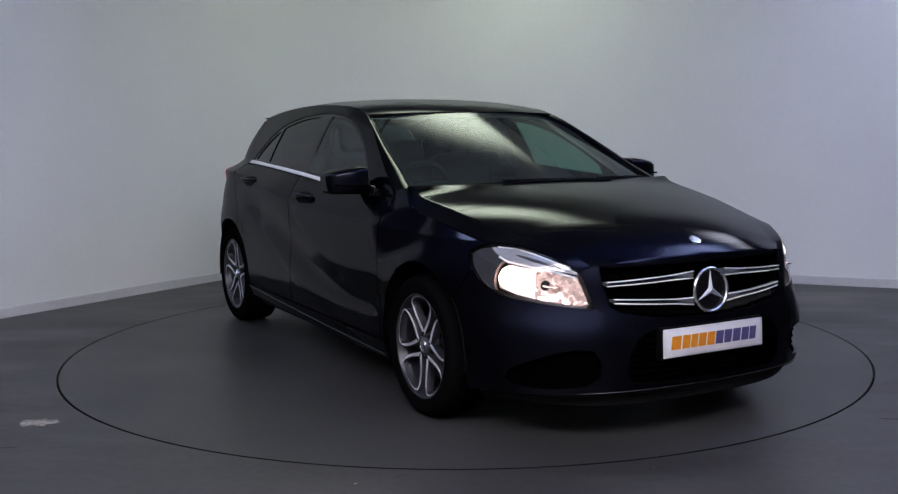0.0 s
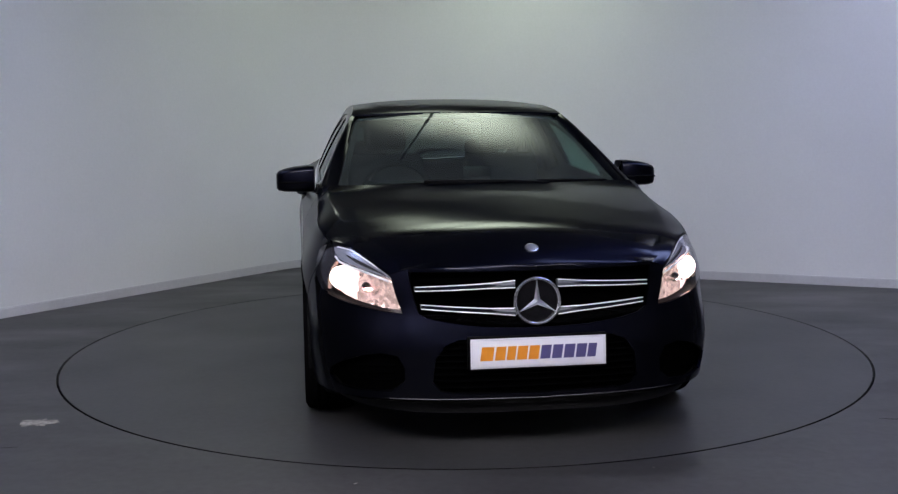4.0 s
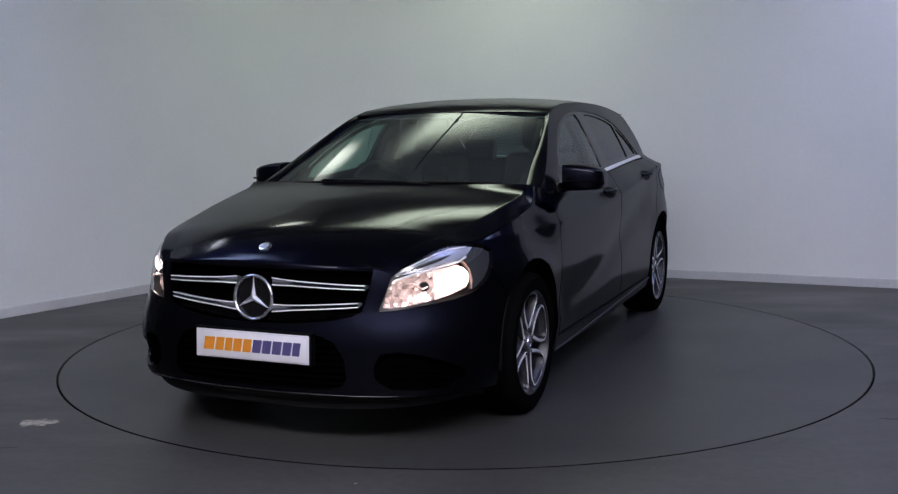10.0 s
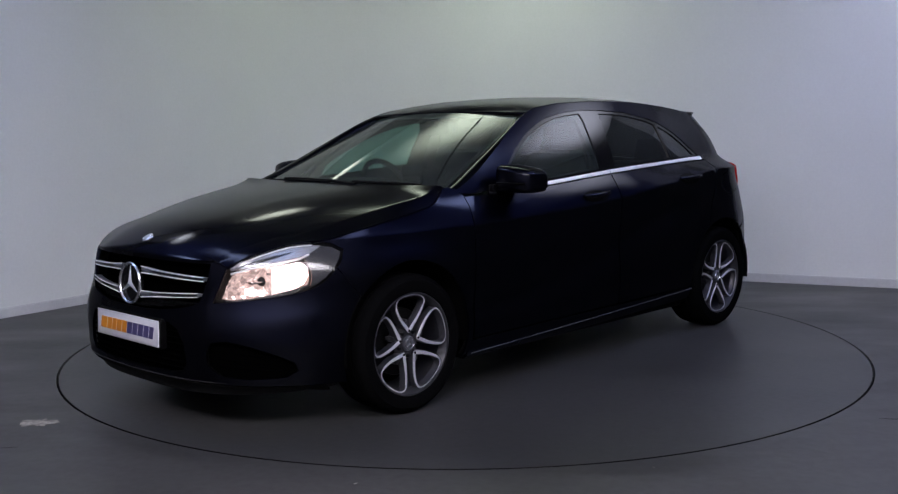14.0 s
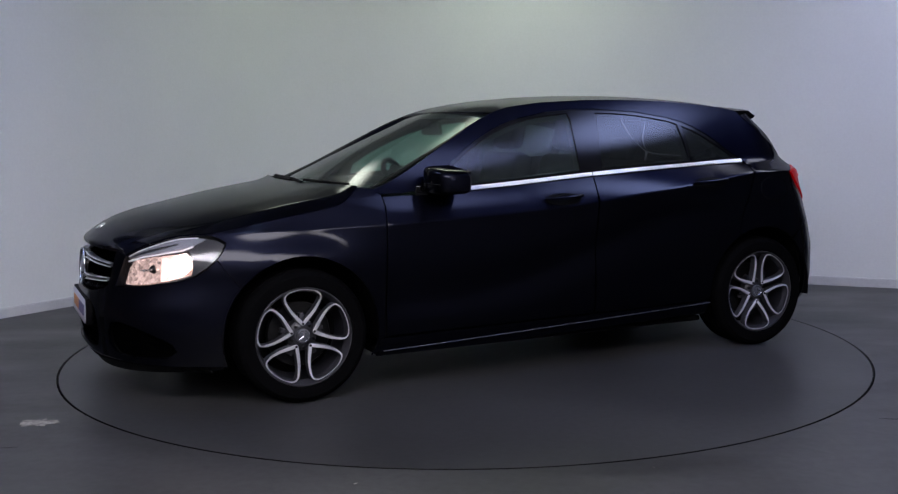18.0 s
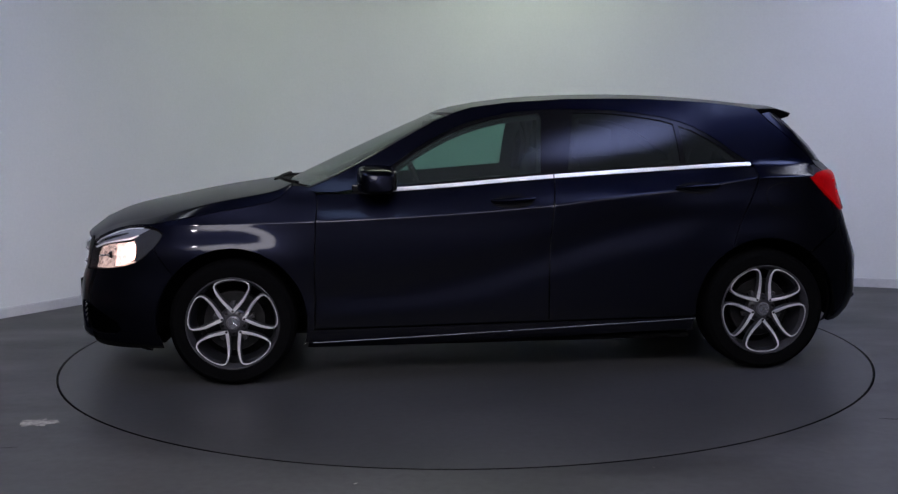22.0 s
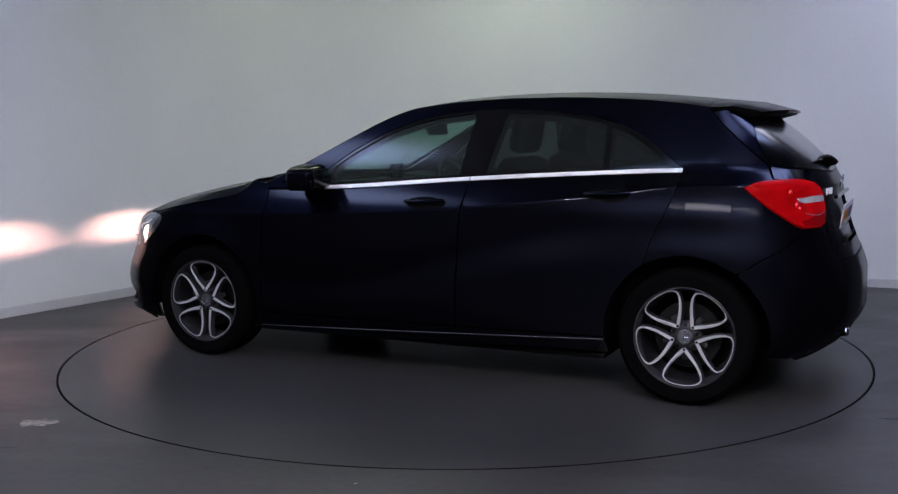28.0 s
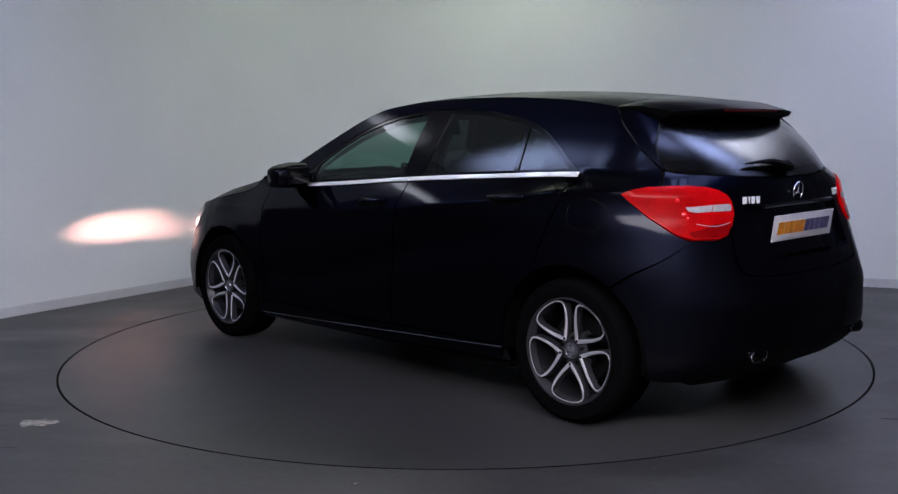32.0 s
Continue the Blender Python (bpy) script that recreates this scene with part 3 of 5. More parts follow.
def ridged_lid(centre, edge, share, crest, depth=0.014):
    """A bonnet: it falls gently to a crest near each side, then steeply to its edge; share is the part of the fall above the crest, crest its place across, both by length."""
    verts, faces = [], []
    half = [0.0, 0.08, 0.16, 0.24, 0.32, 0.40, 0.48, 0.56, 0.63, 0.69, 0.74, 0.78, 0.81, 0.832, 0.848, 0.857, 0.863, 0.872, 0.885, 0.905, 0.93, 0.955, 0.98, 1.0]
    across = [-g for g in half[:0:-1]] + half
    for c, e in zip(centre, edge):
        for q in across:
            side, top = crest(e[0]), abs(q) < 0.86
            g = abs(q) * side / 0.86 if top else side + (abs(q) - 0.86) / 0.14 * (1 - side)
            x = c[0] + (e[0] - c[0]) * (g * g * 0.55 + g * 0.45)
            k = share(x)
            plain = g ** 2.7
            fall = k * (g / side) ** 2.3 if top else k + (1 - k) * ((g - side) / (1 - side)) ** 1.15
            w = smooth((1.98 - x) / 0.2)
            verts.append((x, math.copysign(e[1] * g, q), c[2] + (e[2] - c[2]) * (w * fall + (1 - w) * plain)))
    rows, cols = len(centre), len(across)
    for i in range(rows - 1):
        for j in range(cols - 1):
            faces.append([i * cols + j, i * cols + j + 1, (i + 1) * cols + j + 1, (i + 1) * cols + j])
    loop = [j for j in range(cols)] + [i * cols + cols - 1 for i in range(1, rows)] + [(rows - 1) * cols + j for j in range(cols - 2, -1, -1)] + [i * cols for i in range(rows - 2, 0, -1)]
    n = len(verts)
    verts += [(verts[i][0], verts[i][1], verts[i][2] - depth) for i in loop]
    for k in range(len(loop)):
        l = (k + 1) % len(loop)
        faces.append([loop[k], loop[l], n + l, n + k])
    return verts, faces


def arc(cx, a0, a1, r=0.366, n=14):
    out = []
    for i in range(n + 1):
        a = radians(a0 + (a1 - a0) * i / n)
        x, z = cx + r * math.cos(a), 0.318 + r * math.sin(a)
        s = x
        for _ in range(12):
            s += x - body(s, z)[0]
        out.append((s, z))
    return out


LAMP = [(2.102, 0.558), (2.075, 0.62), (2.057, 0.668), (2.045, 0.700), (1.99, 0.729), (1.93, 0.754), (1.86, 0.776), (1.79, 0.790), (1.72, 0.796), (1.66, 0.794), (1.61, 0.782), (1.568, 0.760), (1.578, 0.725), (1.605, 0.688), (1.645, 0.648), (1.69, 0.618), (1.75, 0.600), (1.82, 0.587), (1.96, 0.570), (2.05, 0.560)]
TAIL = [(-1.695, 0.986), (-1.735, 1.000), (-1.778, 1.009), (-1.85, 1.014), (-1.925, 1.014), (-1.99, 1.008), (-2.05, 0.994), (-2.092, 0.974), (-2.112, 0.948), (-2.121, 0.894), (-2.108, 0.850), (-2.085, 0.812), (-2.05, 0.800), (-1.948, 0.803), (-1.888, 0.822), (-1.79, 0.893), (-1.73, 0.948)]
WINDOW_TOP = [(-1.44, 1.058), (-1.395, 1.092), (-1.345, 1.126), (-1.29, 1.170), (-1.228, 1.212), (-1.16, 1.249), (-1.094, 1.276), (-0.995, 1.303), (-0.79, 1.336), (-0.56, 1.349), (-0.386, 1.350), (-0.214, 1.336), (-0.041, 1.304), (0.05, 1.277), (0.133, 1.243), (0.22, 1.200), (0.308, 1.150), (0.45, 1.050), (0.56, 0.966)]
RAIL = [(0.84, 0.968), (0.75, 1.004), (0.65, 1.051), (0.56, 1.099), (0.47, 1.148), (0.38, 1.197), (0.29, 1.245), (0.197, 1.294), (0.10, 1.333), (0.016, 1.360), (-0.2, 1.387), (-0.5, 1.401), (-0.75, 1.402), (-0.98, 1.395), (-1.2, 1.381), (-1.38, 1.362), (-1.52, 1.340)]


def build_wheel(car, x, y, turn):
    side = 1 if y > 0 else -1
    wheel = part("wheel", None, car, "black tyre on a silver five twin-spoke alloy rim", Matrix.Translation((x, y, HUB_Z)) @ pose(0, 0, 0, 0, turn, 0 if side > 0 else 180))
    groove = []
    for h in (-0.055, -0.018, 0.018, 0.055):
        groove += [(0.312, h - 0.006), (0.305, h - 0.004), (0.305, h + 0.004), (0.312, h + 0.006)]
    v, f = spun([(0.214, -0.100), (0.232, -0.110), (0.255, -0.113), (0.285, -0.111), (0.302, -0.100), (0.309, -0.084)] + groove + [(0.309, 0.084), (0.302, 0.100), (0.287, 0.1095), (0.285, 0.112), (0.270, 0.1135), (0.262, 0.1125), (0.250, 0.1135), (0.234, 0.109), (0.229, 0.100)], 64)
    part("tyre", mesh_of("tyre", v, f, RUBBER), wheel, "black rubber tyre")
    v, f = spun([(0.196, -0.100), (0.200, 0.020), (0.207, 0.066)], 64)
    part("rim", mesh_of("rim", v, f, BARREL), wheel, "silver rim barrel")
    v, f = spun([(0.207, 0.066), (0.217, 0.090), (0.2215, 0.0990), (0.224, 0.1050), (0.228, 0.1060), (0.232, 0.1035), (0.232, 0.096)], 64)
    part("rim_lip", mesh_of("rim_lip", v, f, GREY), wheel, "dark grey rim lip")
    v, f = spun([(0.0, 0.012), (0.150, 0.012), (0.152, 0.008), (0.152, -0.012), (0.0, -0.012)], 48)
    part("brake_disc", mesh_of("brake_disc", v, f, STEEL), wheel, "worn steel brake disc")
    v, f = spun([(0.0, -0.060), (0.198, -0.060)], 48)
    part("backing_plate", mesh_of("backing_plate", v, f, BLACK), wheel)
    v, f = spun([(0.0, 0.074), (0.040, 0.074), (0.058, 0.070), (0.072, 0.056), (0.076, 0.02)], 40)
    part("hub", mesh_of("hub", v, f, GREY), wheel, "dark grey hub with five bolts")
    v, f = spun([(0.0, 0.090), (0.022, 0.0885), (0.031, 0.085), (0.034, 0.078), (0.034, 0.070)], 32)
    part("hub_cap", mesh_of("hub_cap", v, f, SLAT), wheel, "silver hub cap")
    v, f = spun([(0.0225, 0.0885), (0.024, 0.0905), (0.026, 0.0905), (0.0275, 0.0870)], 32)
    star = joined((v, f), *[tube([(0, 0.090, 0), (0.023 * math.cos(a), 0.090, 0.023 * math.sin(a))], [0.004, 0.0012], 6) for a in (math.pi / 2, math.pi * 7 / 6, math.pi * 11 / 6)])
    part("hub_emblem", mesh_of("hub_emblem", *star, CHROME), wheel)
    bolt = mesh_of("bolt", *spun([(0.0, 0.082), (0.0075, 0.082), (0.0085, 0.078), (0.0085, 0.060)], 6), STEEL)
    hole = mesh_of("bolt_hole", *placed(spun([(0.0, 0.0862), (0.0055, 0.0862), (0.0065, 0.0835), (0.0065, 0.070)], 12), Matrix.Translation((0, 0, 0.058))), PIT)
    half = [(0.068, 9.0), (0.084, 16.0), (0.105, 21.5), (0.130, 25.0), (0.150, 26.2), (0.170, 26.6), (0.192, 26.0), (0.209, 23.4), (0.2175, 17.0), (0.2195, 9.0)]
    loop = [(0.056, 0.0)] + [(r, -a) for r, a in half] + [(0.2190, 0.0)] + [(r, a) for r, a in half[::-1]]
    path = rounded([(r * math.sin(radians(a)), 0.083 + 0.014 * (r / 0.22) ** 2, r * math.cos(radians(a))) for r, a in loop], 3)
    section = [(-0.0070, -0.036), (-0.0050, -0.002), (-0.0038, 0.0), (0.0038, 0.0), (0.0050, -0.002), (0.0070, -0.036)]
    v, f = sweep(path, section, [float(np.interp(math.hypot(p[0], p[2]), [0.05, 0.075, 0.13, 0.19, 0.217], [1.5, 1.7, 1.4, 1.1, 0.85])) for p in path])
    spoke = mesh_of("spoke", v, f, [GREY, ALLOY])
    for p in spoke.polygons:
        c = p.center
        r = math.hypot(c.x, c.z)
        if abs(p.normal.y) > 0.55 and c.y > 0.080 + 0.014 * (r / 0.22) ** 2:
            p.material_index = 1
    # the outer ends of two neighbouring loops share a web behind the rim's edge
    web = []
    for r0, r1 in ((0.050, 0.085),):
        web.append(placed(box((-0.011, 0.03, r0), (0.011, 0.066, r1 + 0.02), 0.003), pose(0, 0, 0)))
    web_mesh = mesh_of("spoke_web", *joined(*web), GREY)
    for i in range(5):
        turn_i = pose(0, 0, 0, 0, 72 * i, 0)
        part("spoke", spoke, wheel, "twin spoke with a bright machined face", turn_i)
        part("spoke_web", web_mesh, wheel, "", pose(0, 0, 0, 0, 72 * i, 0))
        part("bolt_hole", hole, wheel, "dark bolt hole", turn_i)
        part("bolt", bolt, wheel, "", pose(0.055 * math.sin(radians(72 * i + 36)), -0.004, 0.055 * math.cos(radians(72 * i + 36))))


def plate_print(w, h, m, parent):
    """Ten slanted blocks: five orange, five purple, on a white plate."""
    widths = [1.25, 1.0, 0.85, 1.0, 1.0, 1.0, 1.0, 1.05, 1.0, 0.85]
    total = sum(widths)
    span, x = w * 0.88, -w * 0.44
    for i, k in enumerate(widths):
        wide = span * k / total
        lean, high = 0.008, h * 0.23
        a, b = x + wide * 0.08, x + wide * 0.92
        pts = [(a - lean * 0.5, -high), (b - lean * 0.5, -high), (b + lean * 0.5, high), (a + lean * 0.5, high)]
        verts = [(0.0035, px, pz) for px, pz in pts] + [(0.001, px, pz) for px, pz in pts]
        faces = [[0, 1, 2, 3], [7, 6, 5, 4]] + [[j, 4 + j, 4 + (j + 1) % 4, (j + 1) % 4] for j in range(4)]
        part("print_block", mesh_of("print_block", *placed((verts, faces), m), ORANGE if i < 5 else PURPLE, smooth=False), parent)
        x += wide


def build_plate(car, m, name, label):
    v, f = box((-0.004, -0.262, -0.0565), (0.001, 0.262, 0.0565), 0.002)
    plate = part(name, mesh_of(name, *placed((v, f), m), PLATE), car, label)
    plate_print(0.515, 0.113, m, plate)
    v1 = [box((0.0, -0.256, 0.050), (0.0022, 0.256, 0.0525)), box((0.0, -0.256, -0.0525), (0.0022, 0.256, -0.050)), box((0.0, -0.256, -0.050), (0.0022, -0.2535, 0.050)), box((0.0, 0.2535, -0.050), (0.0022, 0.256, 0.050))]
    part("border", mesh_of("border", *placed(joined(*v1), m), SILVER), plate)


def build_star(car, m, radius, name, label, disc=True):
    """A ring with a three-pointed shape, as a plain form."""
    ringv, ringf = [], []
    n, k = 48, 10
    for i in range(n):
        a = 2 * math.pi * i / n
        for j in range(k):
            b = 2 * math.pi * j / k
            r = radius + radius * 0.085 * math.cos(b)
            ringv.append((radius * 0.10 * math.sin(b), r * math.sin(a), r * math.cos(a)))
    for i in range(n):
        for j in range(k):
            ringf.append([i * k + j, i * k + (j + 1) % k, ((i + 1) % n) * k + (j + 1) % k, ((i + 1) % n) * k + j])
    star = part(name, mesh_of(name, *placed((ringv, ringf), m), CHROME), car, label)
    verts, faces = [(radius * 0.13, 0, 0), (-radius * 0.05, 0, 0)], []
    for i in range(3):
        a = 2 * math.pi * i / 3
        b = a + math.pi / 3
        verts.append((0.0, radius * 0.96 * math.sin(a), radius * 0.96 * math.cos(a)))
        verts.append((0.0, radius * 0.155 * math.sin(b), radius * 0.155 * math.cos(b)))
    for i in range(6):
        a, b = 2 + i, 2 + (i + 1) % 6
        faces += [[0, a, b], [1, b, a]]
    part("star", mesh_of("star", *placed((verts, faces), m), SILVER, smooth=False), star)
    if disc:
        v, f = spun([(0.0, -radius * 0.10), (radius * 0.94, -radius * 0.08), (radius * 0.96, -radius * 0.2)], 48, "x")
        part("backing", mesh_of("backing", *placed((v, f), m), GLOSS), star, "gloss black backing disc")


def both(name, piece, mat, car, label="", parents=None):
    """A part on the left and its mirror image on the right."""
    a = part(name, mesh_of(name, *piece, mat), parents[0] if parents else car, label)
    b = part(name, mesh_of(name, *mirrored(piece), mat), parents[1] if parents else car, label)
    return a, b


def bumper_roll(s, z):
    """Soft rolls of the bumper under the lamp, beside the grille and over the side intake."""
    under = float(np.interp(s, [1.62, 1.75, 1.95, 2.1, 2.2], [0.490, 0.480, 0.468, 0.466, 0.480]))
    d = z - under
    roll = 0.005 * (math.exp(-(d / 0.060) ** 1.6) if d > 0 else math.exp(-(-d / 0.045) ** 1.4)) * smooth((s - 1.60) / 0.18) * smooth((2.24 - s) / 0.12)
    beside = 0.003 * math.exp(-((s - 2.115 + 0.10 * (z - 0.60)) / 0.016) ** 2) * min(1, max(0, (z - 0.46) / 0.05)) * min(1, max(0, (0.70 - z) / 0.05))
    brow = 0.002 * math.exp(-((z - 0.42 + 0.16 * max(0, 2.0 - s)) / 0.022) ** 2) * min(1, max(0, (s - 1.68) / 0.12)) * min(1, max(0, (2.28 - s) / 0.1))
    return roll + beside + brow


def arch_flare(s, z):
    """The swelling over a wheel arch."""
    out = 0.0
    for wx in (WHEEL_F, WHEEL_R):
        r, a = math.hypot(s - wx, z - 0.312), math.degrees(math.atan2(z - 0.312, s - wx))
        out += 0.0050 * math.exp(-((r - 0.385) / 0.060) ** 2) * max(0, 1 - ((a - 90) / 52) ** 2)
    return out


def build_car():
    car = thing("car", None, "midnight blue five-door hatchback with lit headlamps on the turntable", "car")
    FS, RS = FRONT_S, REAR_S

    # --- front ---
    bumper = [(FS, 0.235), (2.35, 0.232), (2.1, 0.226), (1.85, 0.215), (1.66, 0.205), (1.575, 0.200)] + arc(WHEEL_F, -18, 40) + [(1.55, 0.62), (1.605, 0.688)] + LAMP[14:] + LAMP[:4] + [(2.085, 0.716), (2.117, 0.722), (2.124, 0.69), (2.133, 0.652), (2.15, 0.60), (2.165, 0.560), (2.20, 0.542), (2.28, 0.526), (2.40, 0.512), (2.5, 0.507), (FS, 0.505), (FS, 0.462), (2.32, 0.462), (2.27, 0.440), (2.235, 0.38), (2.225, 0.30), (2.25, 0.268), (2.30, 0.258), (FS, 0.252)]
    intake = [(2.10, 0.395), (2.04, 0.405), (1.95, 0.385), (1.86, 0.350), (1.79, 0.315), (1.775, 0.280), (1.82, 0.255), (1.95, 0.250), (2.07, 0.262), (2.12, 0.30), (2.125, 0.35)]
    part("front_bumper", mesh_of("front_bumper", *skin(bumper, whole=True, holes=[intake], step=0.025, bow=lambda s, z: bumper_roll(s, z) + arch_flare(s, z)), PAINT), car, "dark blue front bumper with black air intakes")
    # the lip's near-black carries the shade under the bumper
    lip = [(FS, 0.232), (2.35, 0.229), (2.1, 0.223), (1.85, 0.212), (1.66, 0.203), (1.64, 0.17), (1.85, 0.145), (2.1, 0.132), (FS, 0.128)]
    part("front_lip", mesh_of("front_lip", *skin(lip, whole=True, bow=lambda s, z: -0.10 * smooth((0.226 - z) / 0.10) * smooth((s - 1.62) / 0.25)), PIT), car, "lower lip in near-black that holds the shade under the bumper")
    # a thin grey bar stands in for the highlight along the lip edge
    both("lip_highlight", tube([tuple(Vector(body(s, z)) + outward(s, z, body) * 0.004) for s, z in [(2.04 + (FS - 2.04) * k / 12, 0.232 + 0.003 * math.sin(k / 4)) for k in range(13)]], [0.0005 + 0.0013 * min(1, k / 2, (14 - k) / 4) for k in range(13)], 6), GREY, car, "thin grey bar for the highlight along the lip edge")
    # near-black sheets and bars hold the shade inside the front openings
    both("air_intake", skin(shrunk(intake, -0.01), lift=-0.028, depth=0.0, gap=0), SHADE_BLACK, car, "black sheet that stands in for the shade in the side air intake")
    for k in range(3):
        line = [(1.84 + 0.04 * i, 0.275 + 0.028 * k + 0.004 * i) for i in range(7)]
        both("intake_bar", tube([tuple(Vector(body(s, z)) - outward(s, z, body) * 0.025) for s, z in line], 0.003, 6), SHADE_BLACK, car)
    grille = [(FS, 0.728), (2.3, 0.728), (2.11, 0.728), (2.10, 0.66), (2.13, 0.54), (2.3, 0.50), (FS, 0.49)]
    part("grille_back", mesh_of("grille_back", *skin(grille, whole=True, lift=-0.055, depth=0, gap=0), SHADE_BLACK), car, "black sheet that stands in for the shade behind the grille")
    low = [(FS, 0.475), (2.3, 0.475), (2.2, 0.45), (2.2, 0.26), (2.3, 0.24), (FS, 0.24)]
    part("lower_grille_back", mesh_of("lower_grille_back", *skin(low, whole=True, lift=-0.026, depth=0, gap=0), SHADE_BLACK), car)
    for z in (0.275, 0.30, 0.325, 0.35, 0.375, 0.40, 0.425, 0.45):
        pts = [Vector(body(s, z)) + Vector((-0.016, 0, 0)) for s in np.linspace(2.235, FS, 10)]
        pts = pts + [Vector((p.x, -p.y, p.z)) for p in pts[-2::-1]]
        part("lower_grille_bar", mesh_of("lower_grille_bar", *tube(pts, 0.0045, 6), SHADE_BLACK), car)
    # honeycomb strip under the grille
    cells = []
    for row in range(5):
        for i in range(36):
            y, z = 0.012 + 0.0120 * i + (0.006 if row % 2 else 0), 0.514 + 0.0085 * row
            if z < 0.512 + 0.10 * max(0, y - 0.12) or y > 0.44:
                continue
            x = body(girth(y, z), z)[0] - 0.018
            ring = [(x, y + 0.0052 * math.cos(a), z + 0.0045 * math.sin(a)) for a in [math.pi / 3 * q for q in range(6)]]
            cells.append(tube(ring, 0.0011, 3, closed=True))
    mesh_strip = joined(*cells)
    part("honeycomb", mesh_of("honeycomb", *joined(mesh_strip, mirrored(mesh_strip)), GLOSS), car, "fine black honeycomb mesh")["kind"] = "stuff"
    # slats of the grille
    for z_out, z_in, y_out in ((0.650, 0.668, 0.458), (0.584, 0.563, 0.436)):
        rows = []
        for i in range(15):
            t = i / 14
            y = y_out + (0.083 - y_out) * t
            z = z_out + (z_in - z_out) * t
            h = 0.0078 + 0.0022 * t + 0.004 * max(0, t - 0.75) * 4
            x = body(girth(y, z), z)[0]
            rows.append((x, y, z, h))
        verts, faces = [], []
        for x, y, z, h in rows:
            verts += [(x - 0.004, y, z + h), (x + 0.004, y, z), (x - 0.004, y, z - h), (x - 0.030, y, z - h * 0.6), (x - 0.030, y, z + h * 0.6)]
        for i in range(14):
            for k in range(5):
                l = (k + 1) % 5
                faces.append([i * 5 + k, i * 5 + l, i * 5 + 5 + l, i * 5 + 5 + k])
        faces += [[4, 3, 2, 1, 0], [70, 71, 72, 73, 74]]
        slats = both("grille_slat", (verts, faces), SLAT, car, "dark silver grille slat with bright edges")
        hollow = [(x, y, z, h * 0.86 * min(1, (12.4 - i) / 3)) for i, (x, y, z, h) in enumerate(rows[:13])]
        hv, hf = [], []
        for x, y, z, h in hollow:
            hv += [(x - 0.0005, y, z + h), (x + 0.0060, y, z), (x - 0.0005, y, z - h)]
        for i in range(len(hollow) - 1):
            hf += [[i * 3, i * 3 + 1, i * 3 + 4, i * 3 + 3], [i * 3 + 1, i * 3 + 2, i * 3 + 5, i * 3 + 4]]
        both("slat_inset", (hv, hf), PAINT, car, "dark blue inset of the slat", slats)
        both("slat_trim", joined(tube([(x + 0.003, y, z + h) for x, y, z, h in rows], 0.0022, 6), tube([(x + 0.003, y, z - h) for x, y, z, h in rows], 0.0022, 6)), BRIGHT, car, "bright chrome edge", slats)
    build_star(car, pose(2.082, 0, 0.602, 0, -4, 0), 0.086, "grille_emblem", "large chrome ring emblem on the grille")
    build_plate(car, pose(2.108, 0, 0.411, 0, -3, 0), "front_plate", "white plate with orange and purple print")
    v, f = box((2.070, -0.27, 0.345), (2.104, 0.27, 0.475), 0.006)
    part("plate_holder", mesh_of("plate_holder", v, f, BLACK), car)

    # --- headlamps ---
    housing = both("headlamp", skin(LAMP, lift=-0.075, depth=0, gap=-0.004), REFLECTOR, car, "lit halogen headlamp behind a clear cover")
    wall_strip = []
    loop = resampled(shrunk(LAMP, 0.001), 0.03)
    for i, p in enumerate(loop):
        q = loop[(i + 1) % len(loop)]
        a, b = Vector(body(*p)), Vector(body(*q))
        na, nb = outward(*p, body), outward(*q, body)
        wall_strip.append(([tuple(a - na * 0.004), tuple(b - nb * 0.004), tuple(b - nb * 0.078), tuple(a - na * 0.078)], [[0, 1, 2, 3]]))
    both("bezel", joined(*wall_strip), BLACK, car, "black lamp bezel", housing)
    strip = [(2.040, 0.688), (2.035, 0.700), (1.99, 0.724), (1.93, 0.748), (1.86, 0.770), (1.79, 0.785), (1.70, 0.789), (1.66, 0.786), (1.70, 0.762), (1.76, 0.742), (1.86, 0.726), (1.95, 0.708)]
    both("lamp_strip", skin(strip, step=0.02, lift=-0.016, depth=0.02, gap=0.001), CLEAR_LAMP, car, "silvery upper lamp strip", housing)
    both("strip_edge", tube([tuple(Vector(body(s0, z0)) - outward(s0, z0, body) * 0.012) for s0, z0 in ((2.036, 0.698), (1.99, 0.723), (1.93, 0.747), (1.86, 0.769), (1.79, 0.784), (1.70, 0.788))], 0.0028, 6), BRIGHT, car, "bright edge of the lamp strip", housing)
    both("strip_groove", tube([tuple(Vector(body(s0, z0)) - outward(s0, z0, body) * 0.014) for s0, z0 in ((2.02, 0.697), (1.95, 0.722), (1.86, 0.747), (1.79, 0.763))], [0.002, 0.006, 0.007, 0.003], 6), SMOKE, car, "dark groove of the lamp strip", housing)
    lit_out = [(1.872, 0.716), (1.757, 0.731), (1.752, 0.67), (1.757, 0.615), (1.79, 0.606), (1.872, 0.593)]
    lit_side = [(1.754, 0.730), (1.722, 0.705), (1.715, 0.66), (1.722, 0.626), (1.754, 0.616), (1.749, 0.67)]
    lit_in = [(2.055, 0.645), (2.035, 0.680), (1.95, 0.702), (1.872, 0.716), (1.872, 0.593), (1.97, 0.580), (2.06, 0.572), (2.085, 0.576)]
